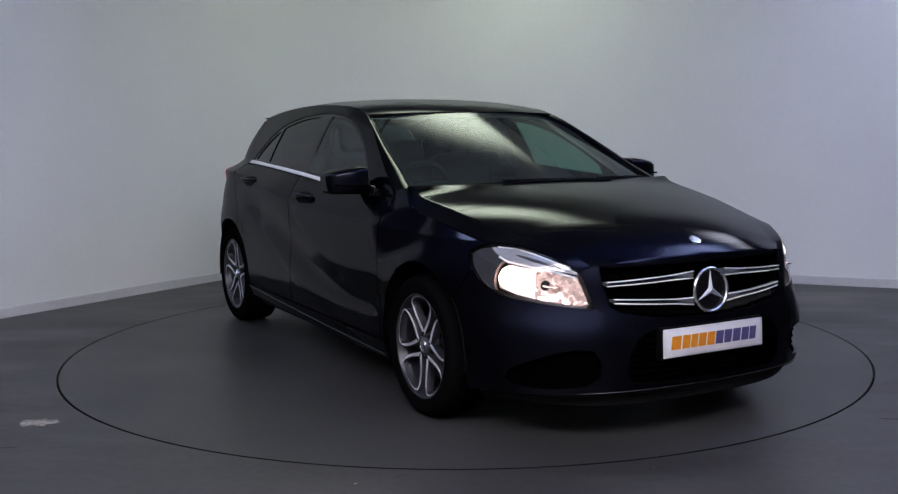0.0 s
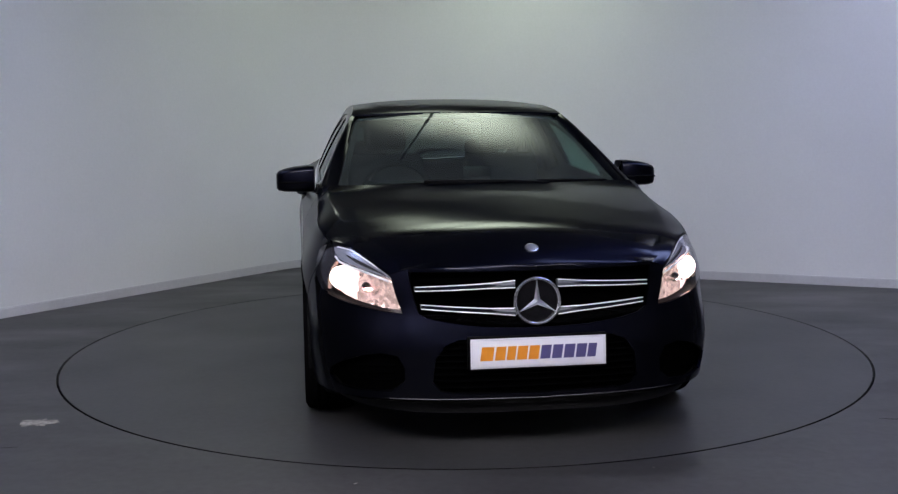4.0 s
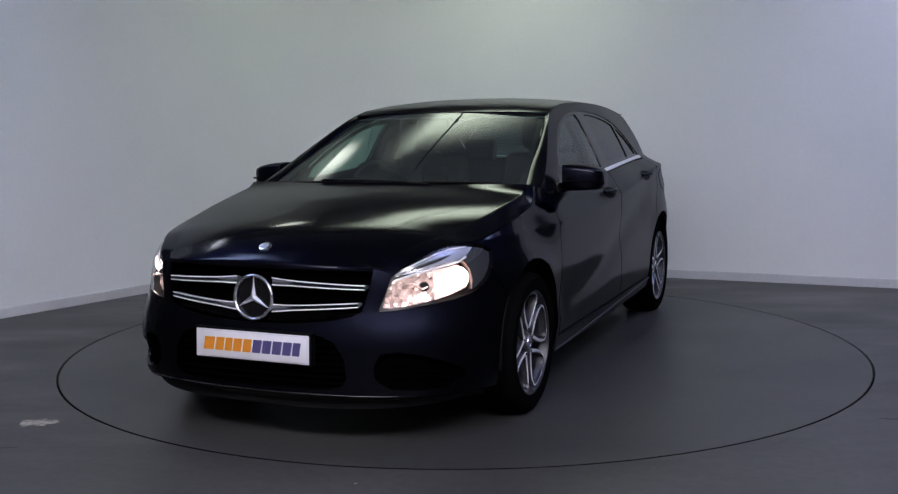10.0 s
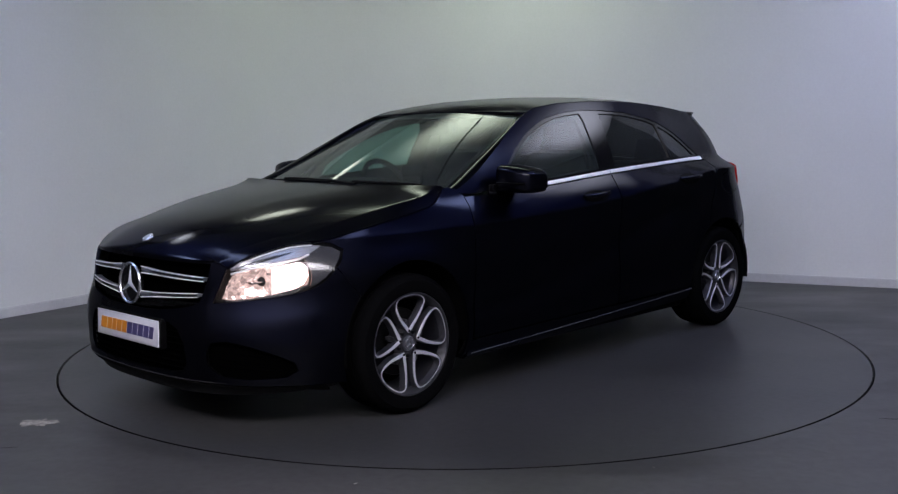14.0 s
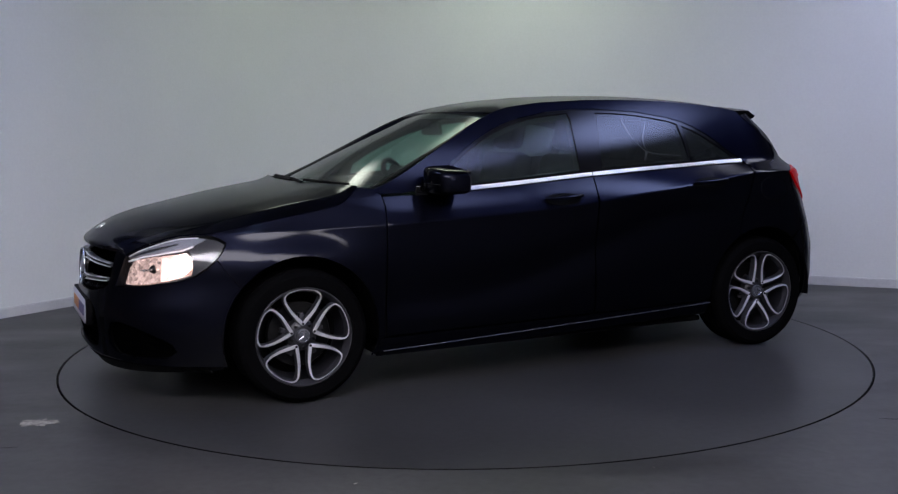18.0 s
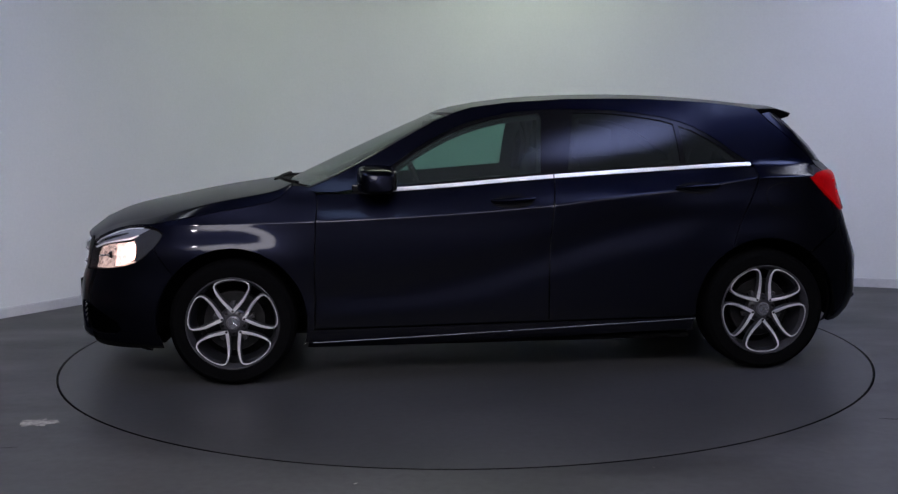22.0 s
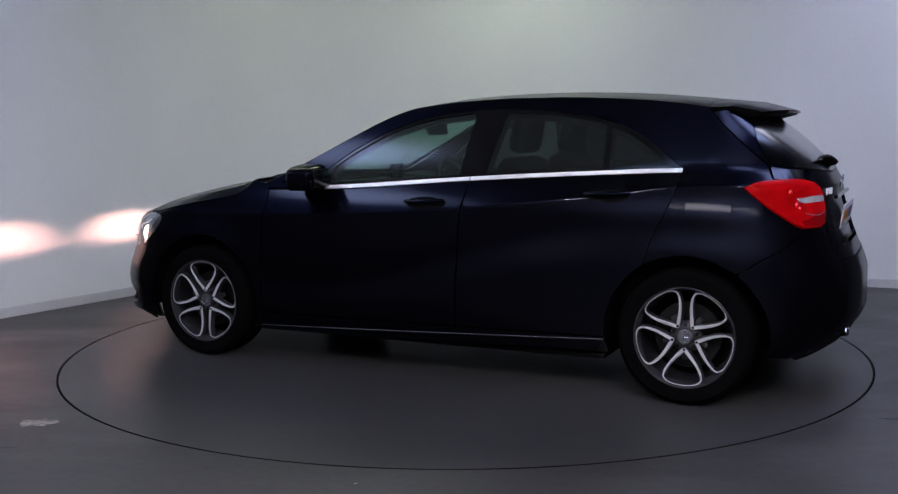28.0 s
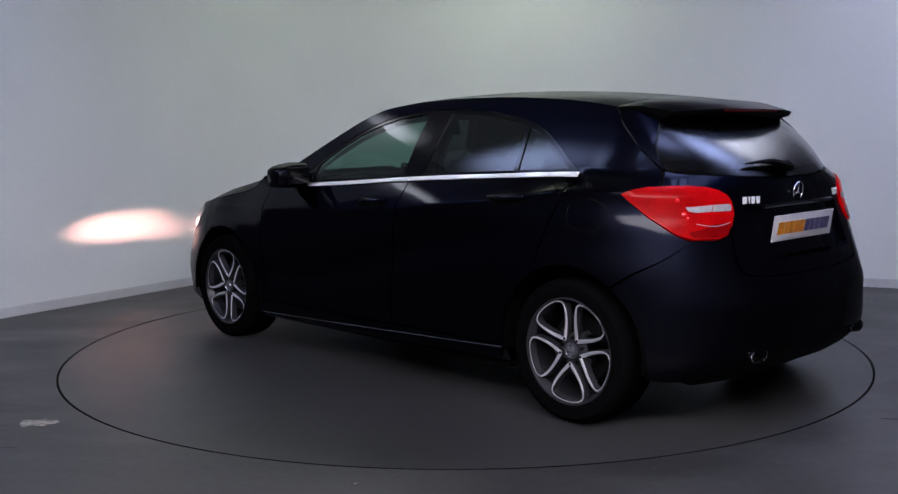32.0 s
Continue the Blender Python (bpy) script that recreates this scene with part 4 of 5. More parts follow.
    lamp_end = [(1.708, 0.760), (1.66, 0.784), (1.612, 0.777), (1.575, 0.757), (1.586, 0.727), (1.611, 0.692), (1.65, 0.652), (1.694, 0.623), (1.715, 0.617), (1.708, 0.66), (1.714, 0.705), (1.740, 0.742)]
    both("lamp_end", skin(lamp_end, step=0.02, lift=-0.014, depth=0.02, gap=0.001), SMOKE, car, "smoked grey lamp end", housing)
    both("lamp_divider", tube([tuple(Vector(body(s0, z0)) - outward(s0, z0, body) * 0.014) for s0, z0 in ((2.035, 0.676), (1.95, 0.700), (1.86, 0.717), (1.76, 0.734), (1.715, 0.752))], 0.0045, 6), BRIGHT, car, "bright divider under the strip", housing)
    both("lit_reflector", skin(lit_out, step=0.02, lift=-0.040, depth=0.03, gap=0.0, bow=lambda s, z: -0.022 * math.exp(-((s - 1.79) / 0.07) ** 2 - ((z - 0.665) / 0.05) ** 2)), LIT, car, "glowing warm reflector", housing)
    both("side_reflector", skin(lit_side, step=0.012, lift=-0.036, depth=0.02, gap=0.0), LIT_DIM, car, "dimmer outer reflector", housing)
    both("inner_reflector", skin(lit_in, step=0.015, lift=-0.040, depth=0.03, gap=0.0, bow=lambda s, z: -0.016 * math.exp(-((s - 1.94) / 0.05) ** 2 - ((z - 0.64) / 0.04) ** 2) + 0.004 * math.sin(s * 160) * math.sin(z * 150)), LIT_DIM, car, "dimmer faceted reflector", housing)
    for s, z, r, mat in ((1.795, 0.665, 0.046, BULB), (1.935, 0.640, 0.020, STEEL)):
        p, n = Vector(body(s, z)), Vector((0.96, 0.28, 0.0))
        m = Matrix.Translation(p - n * 0.050) @ n.to_track_quat("Y", "Z").to_matrix().to_4x4()
        both("bulb", placed(spun([(0.0, 0.020), (r * 0.5, 0.018), (r * 0.85, 0.010), (r, 0.0)], 24), m), mat, car, "bright lamp bowl", housing)
    for o in both("lamp_cover", skin(LAMP, gap=0.0015, depth=0.006), COVER, car, "clear plastic lamp cover", housing):
        o.visible_shadow = False
    # the beam: a small hot source behind a slot
    for side in (1, -1):
        aim = pose(1.862, side * 0.628, 0.640, 0, 3.2, BEAM_OUT)
        v, f = spun([(0.0, 0.0), (1.0, 0.0), (1.0, -0.002), (0.0, -0.002)], 20, "x")
        v = [(x, y * 0.0055, z * 0.0012) for x, y, z in v]
        part("filament", mesh_of("filament", *placed((v, f), aim), BEAM), housing[0 if side > 0 else 1])
        tunnel = spun([(0.0, -0.014), (2.1, -0.014), (2.1, 0.038), (1.0, 0.038), (1.0, -0.010)], 24, "x")
        square = lambda c, r: r * math.copysign(abs(c / r) ** 0.55, c) if r else 0.0
        tunnel = [(x - (0.010 if z < 0 and x > 0.03 else 0.0), square(y, math.hypot(y, z)) * 0.0108, square(z, math.hypot(y, z)) * (0.0022 if z > 0 else 0.0027)) for x, y, z in tunnel[0]], tunnel[1]
        part("lamp_shield", mesh_of("lamp_shield", *placed(tunnel, aim), REFLECTOR), housing[0 if side > 0 else 1], "bright beam shield")

    # --- bonnet ---
    cut = [(FS, 0.730), (2.45, 0.730), (2.28, 0.729), (2.17, 0.727), (2.112, 0.725), (2.075, 0.716), (2.046, 0.703), (1.99, 0.732), (1.93, 0.757), (1.86, 0.779), (1.79, 0.793), (1.72, 0.799), (1.66, 0.800), (1.60, 0.808), (1.52, 0.824), (1.439, 0.838), (1.32, 0.858), (1.205, 0.874), (1.11, 0.889), (1.026, 0.906), (0.975, 0.930), (0.943, 0.958), (0.91, 0.990)]
    cx = [2.062, 2.058, 2.052, 2.044, 2.034, 2.018, 1.995, 1.955, 1.91, 1.86, 1.81, 1.76, 1.71, 1.65, 1.58, 1.51, 1.41, 1.31, 1.23, 1.16, 1.12, 1.09, 1.055]
    zc = curve((2.064, 0.728), (2.055, 0.742), (2.04, 0.757), (2.015, 0.776), (1.96, 0.808), (1.9, 0.836), (1.82, 0.862), (1.585, 0.910), (1.35, 0.953), (1.055, 0.994))
    edge = [Vector(body(s, z)) + Vector((0, -0.002, 0.001)) for s, z in cut]
    part("bonnet", mesh_of("bonnet", *ridged_lid([(x, 0, zc(x)) for x in cx], edge, curve((2.06, 1.0), (1.95, 0.93), (1.80, 0.83), (1.63, 0.70), (1.34, 0.55), (1.05, 0.42)), curve((1.95, 0.86), (1.6, 0.87), (1.3, 0.905), (1.05, 0.945), (0.9, 0.96))), PAINT), car, "dark blue bonnet with soft creases")
    v, f = spun([(0.0, 0.004), (0.020, 0.004), (0.026, 0.002), (0.028, -0.004)], 28, "z")
    m = pose(1.988, 0, zc(1.988) + 0.002, 0, 30, 0)
    badge = part("bonnet_badge", mesh_of("bonnet_badge", *placed((v, f), m), CHROME), car, "small round chrome bonnet badge")
    v, f = spun([(0.0, 0.0052), (0.012, 0.0052), (0.019, 0.0045)], 24, "z")
    part("badge_face", mesh_of("badge_face", *placed((v, f), m), SILVER), badge, "silver badge centre")

    # --- flanks ---
    crease = crease_lines()
    fender = [(1.605, 0.688), (1.55, 0.62)] + arc(WHEEL_F, 40, 202, n=26) + [(0.865, 0.20), (0.820, 0.20), (0.818, 0.40), (0.812, 0.55), (0.807, 0.678), (0.800, 0.820), (0.792, 0.895), (0.80, 0.945), (0.835, 0.975), (0.885, 0.985), (0.912, 0.984)] + [(s, z - 0.003) for s, z in cut[:12:-1]][1:] + [(1.66, 0.796)] + LAMP[10:14]
    both("front_fender", skin(fender, step=0.025, bow=arch_flare, lines=crease), PAINT, car, "dark blue front wing")
    bz = lambda x, d=0.0: (x, belt_z(x) - 0.010 + d)
    f_door = [(0.813, 0.275), (0.5, 0.278), (0.0, 0.283), (-0.352, 0.287), (-0.355, 0.5), (-0.363, 0.694), (-0.383, 0.866), (-0.398, belt_z(-0.398) - 0.010), bz(-0.2), bz(0.0), bz(0.2), bz(0.4), bz(0.56), (0.70, 0.940), (0.797, 0.938), (0.789, 0.895), (0.797, 0.820), (0.804, 0.678), (0.809, 0.55)]
    r_door = [(-0.356, 0.287), (-0.7, 0.290), (-1.112, 0.292)] + arc(WHEEL_R, 0, 60, n=8) + [(-1.33, 0.75), (-1.389, 0.876), (-1.428, 0.960), (-1.448, 1.030), (-1.448, belt_z(-1.448) - 0.010), bz(-1.2), bz(-1.0), bz(-0.8), bz(-0.6), bz(-0.402), (-0.387, 0.866), (-0.367, 0.694), (-0.359, 0.5)]
    doors_f = both("front_door", skin(f_door, lines=crease), PAINT, car, "dark blue front door")
    doors_r = both("rear_door", skin(r_door, bow=arch_flare, lines=crease), PAINT, car, "dark blue rear door")
    quarter = arc(WHEEL_R, 60, 127, n=10) + [(-1.745, 0.668), (-1.84, 0.722), (-1.945, 0.795)] + TAIL[14:] + TAIL[:3] + [(-1.820, 1.012), (-1.817, 1.077), (-1.758, 1.125), (-1.700, 1.175), (-1.645, 1.225), (-1.590, 1.272), (-1.548, 1.315)] + RAIL[::-1] + [(0.80, 0.950), (0.70, 0.948)] + WINDOW_TOP[::-1] + [(-1.452, 1.050), (-1.452, 1.030), (-1.432, 0.960), (-1.393, 0.876), (-1.334, 0.75)]
    both("side_panel", skin(quarter, step=0.028, gap=0.0013, bow=arch_flare, lines=crease), PAINT, car, "dark blue side panel with roof rail and rear wing")
    sill = [(0.858, 0.196), (0.5, 0.196), (-0.5, 0.225), (-1.09, 0.245), (-1.115, 0.288), (-0.5, 0.284), (0.5, 0.273), (0.815, 0.270), (0.845, 0.26)]
    both("sill", skin([(s, z - 0.02 if z < 0.25 else z) for s, z in sill], lift=0.002, bow=lambda s, z: 0.004 * math.exp(-((z - 0.212 + 0.026 * (s - 0.3)) / 0.010) ** 2)), PAINT, car, "dark blue sill with a raised line")
    # a thin blue grey bar paints the highlight that runs along the sill
    line = [(0.826 - 1.936 * i / 24, 0.206 + 0.076 * (i / 24) ** 1.1) for i in range(25)]
    both("sill_highlight", tube([tuple(Vector(body(s, z)) + outward(s, z, body) * 0.009) for s, z in line], 0.0022, 6), SLAT, car, "thin blue grey bar for the highlight along the sill")
    # door handles; a flat black ellipse stands in for each recess's shade
    for doors, x, z in ((doors_f, -0.18, 0.893), (doors_r, -1.12, 0.945)):
        cup = [(x + 0.105 * math.cos(a), z - 0.004 + 0.030 * math.sin(a)) for a in [2 * math.pi * i / 20 for i in range(20)]]
        both("handle_cup", skin(cup, step=0.02, lift=0.0025, depth=0.004, gap=0), BLACK, car, "flat black patch for the shaded handle recess", doors)
        pts = []
        for i in range(11):
            t = i / 10
            xx = x - 0.108 + 0.216 * t
            zz = z + 0.012 - 0.008 * t
            pts.append(tuple(Vector(body(xx, zz)) + Vector((0, 0.010 + 0.030 * math.sin(math.pi * t) ** 0.6, 0))))
        both("handle", tube(pts, [0.010 + 0.004 * math.sin(math.pi * i / 10) for i in range(11)], 10, flat=0.8), PAINT, car, "dark blue pull handle", doors)
    # windows: black surround, panes, bright strip
    up = 0.014
    area = WINDOW_TOP[:-1] + [(0.545, belt_z(0.545) + up)] + [(x, belt_z(x) + up) for x in (0.4, 0.2, 0.0, -0.2, -0.4, -0.6, -0.8, -1.0, -1.2, -1.35)]
    pane_f = [(0.420, belt_z(0.42) + 0.026), (0.405, 1.066), (0.300, 1.138), (0.215, 1.186), (0.130, 1.228), (0.045, 1.262), (-0.041, 1.288), (-0.13, 1.309), (-0.214, 1.320), (-0.350, 1.333), (-0.362, 1.30), (-0.352, 1.23), (-0.335, 1.02 + 0.008)] + [(x, belt_z(x) + 0.026) for x in (-0.2, 0.0, 0.2)]
    pane_r = [(-0.472, belt_z(-0.472) + 0.026), (-0.498, 1.18), (-0.528, 1.333), (-0.66, 1.330), (-0.79, 1.319), (-0.90, 1.303), (-0.995, 1.286), (-1.052, 1.268), (-1.062, 1.17), (-1.066, belt_z(-1.066) + 0.026)] + [(x, belt_z(x) + 0.026) for x in (-0.9, -0.7)]
    pane_q = [(-1.088, belt_z(-1.088) + 0.026), (-1.086, 1.17), (-1.078, 1.258), (-1.15, 1.232), (-1.22, 1.192), (-1.28, 1.151), (-1.335, 1.108), (-1.372, belt_z(-1.372) + 0.026), (-1.25, belt_z(-1.25) + 0.026)]
    both("window_frame", skin(area, holes=[pane_f, pane_r, pane_q], lift=-0.004, gap=0.0, step=0.03), GLOSS, car, "gloss black window surround")
    deep = WINDOW_TOP[:-1] + [(0.545, belt_z(0.545) - 0.03)] + [(x, belt_z(x) - 0.03) for x in (0.4, 0.2, 0.0, -0.2, -0.4, -0.6, -0.8, -1.0, -1.2, -1.35)]
    both("inner_trim", skin(deep, holes=[shrunk(pane_f, 0.018), shrunk(pane_r, 0.018), shrunk(pane_q, 0.018)], lift=-0.034, gap=0.0, depth=0, step=0.03), CABIN, car, "black inner window trim")
    for doors, pane, mat, label in ((doors_f, pane_f, PANE, "green tinted front side window"), (doors_r, pane_r, PRIVACY, "dark privacy glass"), (doors_r, pane_q, PRIVACY, "dark privacy quarter glass")):
        for o in both("window_pane", skin(pane, lift=-0.010, depth=0, gap=-0.004, step=0.05), mat, car, label, doors):
            o.visible_shadow = False
    for doors, x0, x1 in ((doors_f, 0.56, -0.396), (doors_r, -0.402, -1.436)):
        xs = [x0 + (x1 - x0) * i / 16 for i in range(17)]
        belt = [(x, belt_z(x) - 0.006) for x in xs] + [(x, belt_z(x) + 0.0125) for x in xs[::-1]]
        both("chrome_strip", skin(belt, step=0.03, lift=0.0045, depth=0.006, gap=0), STRIP, car, "bright chrome belt strip", doors)

    # --- windscreen, roof, glass ---
    foot = [(0.815, 0.700, 0.976), (0.10, 0.568, 1.313)]
    top_c, bot_c = (0.185, 0.0, 1.342), (0.995, 0.0, 0.978)
    rows_c, rows_e = [], []
    for i in range(13):
        t = i / 12
        sag = 0.006 * math.sin(math.pi * t)
        rows_c.append((bot_c[0] + (top_c[0] - bot_c[0]) * t, 0, bot_c[2] + (top_c[2] - bot_c[2]) * t + sag))
        rows_e.append((foot[0][0] + (foot[1][0] - foot[0][0]) * t, foot[0][1] + (foot[1][1] - foot[0][1]) * t, foot[0][2] + (foot[1][2] - foot[0][2]) * t + sag * 0.2))
    screen = part("windscreen", mesh_of("windscreen", *lid(rows_c, rows_e, 2.0, 14, 0.005), SCREEN), car, "green tinted windscreen")
    screen.visible_shadow = False
    # black print round the screen's edge
    def band(r0, r1):
        verts, faces = [], []
        for c, e in zip(rows_c, rows_e):
            for g in (r0, r1):
                x = c[0] + (e[0] - c[0]) * (g * g * 0.55 + g * 0.45)
                verts.append((x, e[1] * g, c[2] + (e[2] - c[2]) * g * g - 0.006))
        for i in range(len(rows_c) - 1):
            faces.append([2 * i, 2 * i + 1, 2 * i + 3, 2 * i + 2])
        return verts, faces
    both("screen_border", band(0.955, 1.0), GLOSS, car, "black printed edge", (screen, screen))
    # pillars between the screen and the side panel
    rail_pts = [Vector(body(s, z)) for s, z in RAIL]
    rail_x = [p.x for p in rail_pts]
    verts, faces = [], []
    for i, (c, e) in enumerate(zip(rows_c, rows_e)):
        t = i / 12
        xr = 0.84 + (0.03 - 0.84) * t
        zr = np.interp(-xr, [-p for p in rail_x], [p.z for p in rail_pts])
        q = Vector((xr, side_y(xr, zr), zr))
        a = Vector(e)
        mid = (a + q) / 2 + Vector((0.006, 0.004, 0.006))
        m1, m2 = a.lerp(mid, 0.5) + Vector((0.002, 0.0, 0.003)), mid.lerp(q, 0.5) + Vector((0.001, 0.002, 0.002))
        verts += [tuple(a + Vector((-0.003, 0.002, -0.012))), tuple(a + Vector((0, 0.003, 0.002))), tuple(m1), tuple(mid), tuple(m2), tuple(q), tuple(q + Vector((0, -0.02, -0.004)))]
    for i in range(12):
        for k in range(6):
            faces.append([i * 7 + k, i * 7 + k + 1, i * 7 + 8 + k, i * 7 + 7 + k])
    both("front_pillar", (verts, faces), PAINT, car, "dark blue front roof pillar")
    roof_z = curve((0.20, 1.339), (0.15, 1.358), (0.10, 1.373), (0.015, 1.391), (-0.18, 1.418), (-0.48, 1.436), (-0.74, 1.439), (-0.97, 1.433), (-1.3, 1.410), (-1.52, 1.386))
    rx = [0.178, 0.13, 0.06, -0.06, -0.2, -0.35, -0.5, -0.65, -0.8, -0.95, -1.1, -1.25, -1.4, -1.515]
    ex = [0.095, 0.06, 0.0, -0.09, -0.21, -0.35, -0.5, -0.65, -0.8, -0.95, -1.1, -1.25, -1.4, -1.515]
    r_edge = []
    for x in ex:
        z = np.interp(-x, [-p for p in rail_x], [p.z for p in rail_pts])
        r_edge.append((x, side_y(x, z) - 0.003, z + 0.001))
    part("roof", mesh_of("roof", *lid([(x, 0, roof_z(x)) for x in rx], r_edge, 2.6, 18, 0.010), PAINT), car, "dark blue painted roof")
    part("headlining", mesh_of("headlining", *lid([(x, 0, roof_z(x) - 0.035) for x in rx], [(x, y - 0.03, z - 0.03) for x, y, z in r_edge], 2.6, 8, 0.0), LINING), car, "pale cloth headlining")

    # --- rear ---
    gate_side = [(-1.826, 1.077), (-1.826, 1.016)]
    glass_low = [(-2.454, 1.034), (-2.25, 1.044), (-2.043, 1.055), (-1.94, 1.062), (-1.878, 1.068), (-1.83, 1.078)]
    gate = [(RS, 1.030)] + [(s, z - 0.004) for s, z in glass_low] + gate_side[1:] + TAIL[3:11] + [(-2.112, 0.80), (-2.113, 0.769), (-2.120, 0.72), (-2.140, 0.675), (-2.179, 0.653), (-2.306, 0.638), (-2.5, 0.634), (RS, 0.632), (RS, 0.700), (-2.30, 0.702), (-2.222, 0.708), (-2.205, 0.725), (-2.205, 0.80), (-2.198, 0.90), (-2.205, 0.916), (-2.24, 0.922), (RS, 0.922)]
    part("tailgate", mesh_of("tailgate", *skin(gate, whole=True, depth=0.026), PAINT), car, "dark blue tailgate with a plate recess")
    recess = [(RS, 0.93), (-2.19, 0.93), (-2.19, 0.69), (RS, 0.69)]
    part("plate_recess", mesh_of("plate_recess", *skin(recess, whole=True, lift=-0.022, depth=0, gap=0), PAINT), car, "dark plate recess")
    v, f = tube([(-2.052, y, 0.918) for y in (-0.30, -0.15, 0.0, 0.15, 0.30)], 0.010, 8)
    part("gate_trim", mesh_of("gate_trim", v, f, GLOSS), car, "gloss black trim over the plate")
    build_plate(car, pose(-2.079, 0, 0.822, 0, 8, 180), "rear_plate", "white plate with orange and purple print")
    build_star(car, pose(rear_x(0.968) - 0.008, 0, 0.968, 0, 8, 180), 0.040, "rear_emblem", "round chrome emblem on the tailgate", disc=False)
    for y0, widths in ((0.405, (0.030, 0.008, 0.024, 0.024)), (-0.375, (0.024, 0.024, 0.008))):
        y = y0
        for w in widths:
            zc0 = 0.947
            x = body(girth(abs(y - w / 2), zc0, -1), zc0)[0]
            v, f = box((x - 0.004, y - w, zc0 - 0.015), (x + 0.003, y, zc0 + 0.015), 0.002)
            part("badge_bar", mesh_of("badge_bar", v, f, BRIGHT), car, "small chrome badge bar")
            y -= w + 0.008
    rear_bumper = [(RS, 0.629), (-2.5, 0.631), (-2.306, 0.635), (-2.175, 0.650), (-2.136, 0.672), (-2.116, 0.72), (-2.109, 0.769), (-2.108, 0.80), (-2.102, 0.835), (-2.085, 0.809), (-2.05, 0.797), (-1.948, 0.800), (-1.845, 0.720), (-1.748, 0.664)] + arc(WHEEL_R, 129, 193, n=10) + [(-1.88, 0.225), (-2.0, 0.245), (-2.10, 0.29), (-2.25, 0.345), (-2.5, 0.36), (RS, 0.36)]
    part("rear_bumper", mesh_of("rear_bumper", *skin(rear_bumper, whole=True, gap=0.0013, bow=lambda s, z: arch_flare(s, z) + 0.008 * smooth((-1.98 - s) / 0.25) * smooth((0.70 - z) / 0.11) * smooth((z - 0.20) / 0.15)), PAINT), car, "dark blue rear bumper")
    diffuser = [(RS, 0.358), (-2.5, 0.358), (-2.25, 0.343), (-2.10, 0.287), (-2.0, 0.242), (-1.9, 0.222), (-1.95, 0.19), (-2.2, 0.195), (-2.5, 0.215), (RS, 0.22)]
    part("rear_diffuser", mesh_of("rear_diffuser", *skin(diffuser, whole=True, lift=-0.008), BLACK), car, "black lower rear apron")
    for side in (1, -1):
        m = pose(-2.098, side * 0.442, 0.318, 0, 6, 0)
        oval = [(0.064 * math.copysign(abs(math.cos(a)) ** 0.8, math.cos(a)), 0.027 * math.sin(a)) for a in [2 * math.pi * i / 36 for i in range(36)]]
        verts, faces = [], []
        for x, k in ((0.08, 0.99), (-0.030, 1.0), (-0.035, 0.985), (-0.035, 0.96), (-0.030, 0.945), (0.06, 0.92)):
            verts += [(x, a * k, b * k) for a, b in oval]
        for r in range(5):
            for i in range(36):
                j = (i + 1) % 36
                faces.append([r * 36 + i, r * 36 + j, r * 36 + 36 + j, r * 36 + 36 + i])
        tip = mesh_of("exhaust_tip", *placed((verts, faces), m), [CHROME, BLACK])
        for p in tip.polygons:
            if (m.inverted() @ p.center).x > -0.028:
                p.material_index = 1
        part("exhaust_tip", tip, car, "oval exhaust trim with a bright rim")
        part("exhaust_inside", mesh_of("exhaust_inside", *placed(([(-0.012, a * 0.925, b * 0.925) for a, b in oval], [list(range(36))]), m), PIT), car)
    tails = both("tail_lamp", skin(TAIL, lift=0.006, depth=0.03, gap=0.0015, step=0.025, bow=lambda s, z: 0.006 * math.sin(math.pi * min(max((z - 0.80) / 0.215, 0), 1))), RED, car, "glossy red tail lamp")
    for clear in ([(-1.915, 0.930), (-2.020, 0.936), (-2.012, 0.908), (-1.955, 0.906), (-1.925, 0.914)], [(-2.024, 0.936), (-2.098, 0.937), (-2.106, 0.924), (-2.102, 0.908), (-2.016, 0.908)]):
        both("reversing_lamp", skin(clear, step=0.015, lift=0.0145, depth=0.01, gap=0), TAIL_CLEAR, car, "clear reversing lamp strip", tails)
    lower_edge = [(-2.096 + 0.14 * k / 8, 0.862 - 0.012 * math.sin(math.pi * k / 8)) for k in range(9)]
    both("lamp_seam", tube([tuple(Vector(body(s0, z0)) + outward(s0, z0, body) * 0.012) for s0, z0 in lower_edge], 0.0016, 6), TAIL_CLEAR, car, "thin pale seam in the lamp", tails)
    low_red = [(-2.112, 0.890), (-2.102, 0.846), (-2.082, 0.812), (-2.05, 0.806), (-1.95, 0.809), (-1.93, 0.83), (-2.0, 0.845), (-2.05, 0.87)]
    both("fog_lamp", skin(low_red, step=0.02, lift=0.0105, depth=0.008, gap=0), RED_DARK, car, "darker red lower lamp", tails)
    # domes in brighter red, added where the lamp should glint
    for s0, z0, r0 in ((-1.885, 0.958, 0.013), (-1.912, 0.900, 0.015), (-1.925, 0.884, 0.010)):
        m = Matrix.Translation(Vector(body(s0, z0)) + outward(s0, z0, body) * 0.008) @ outward(s0, z0, body).to_track_quat("Y", "Z").to_matrix().to_4x4()
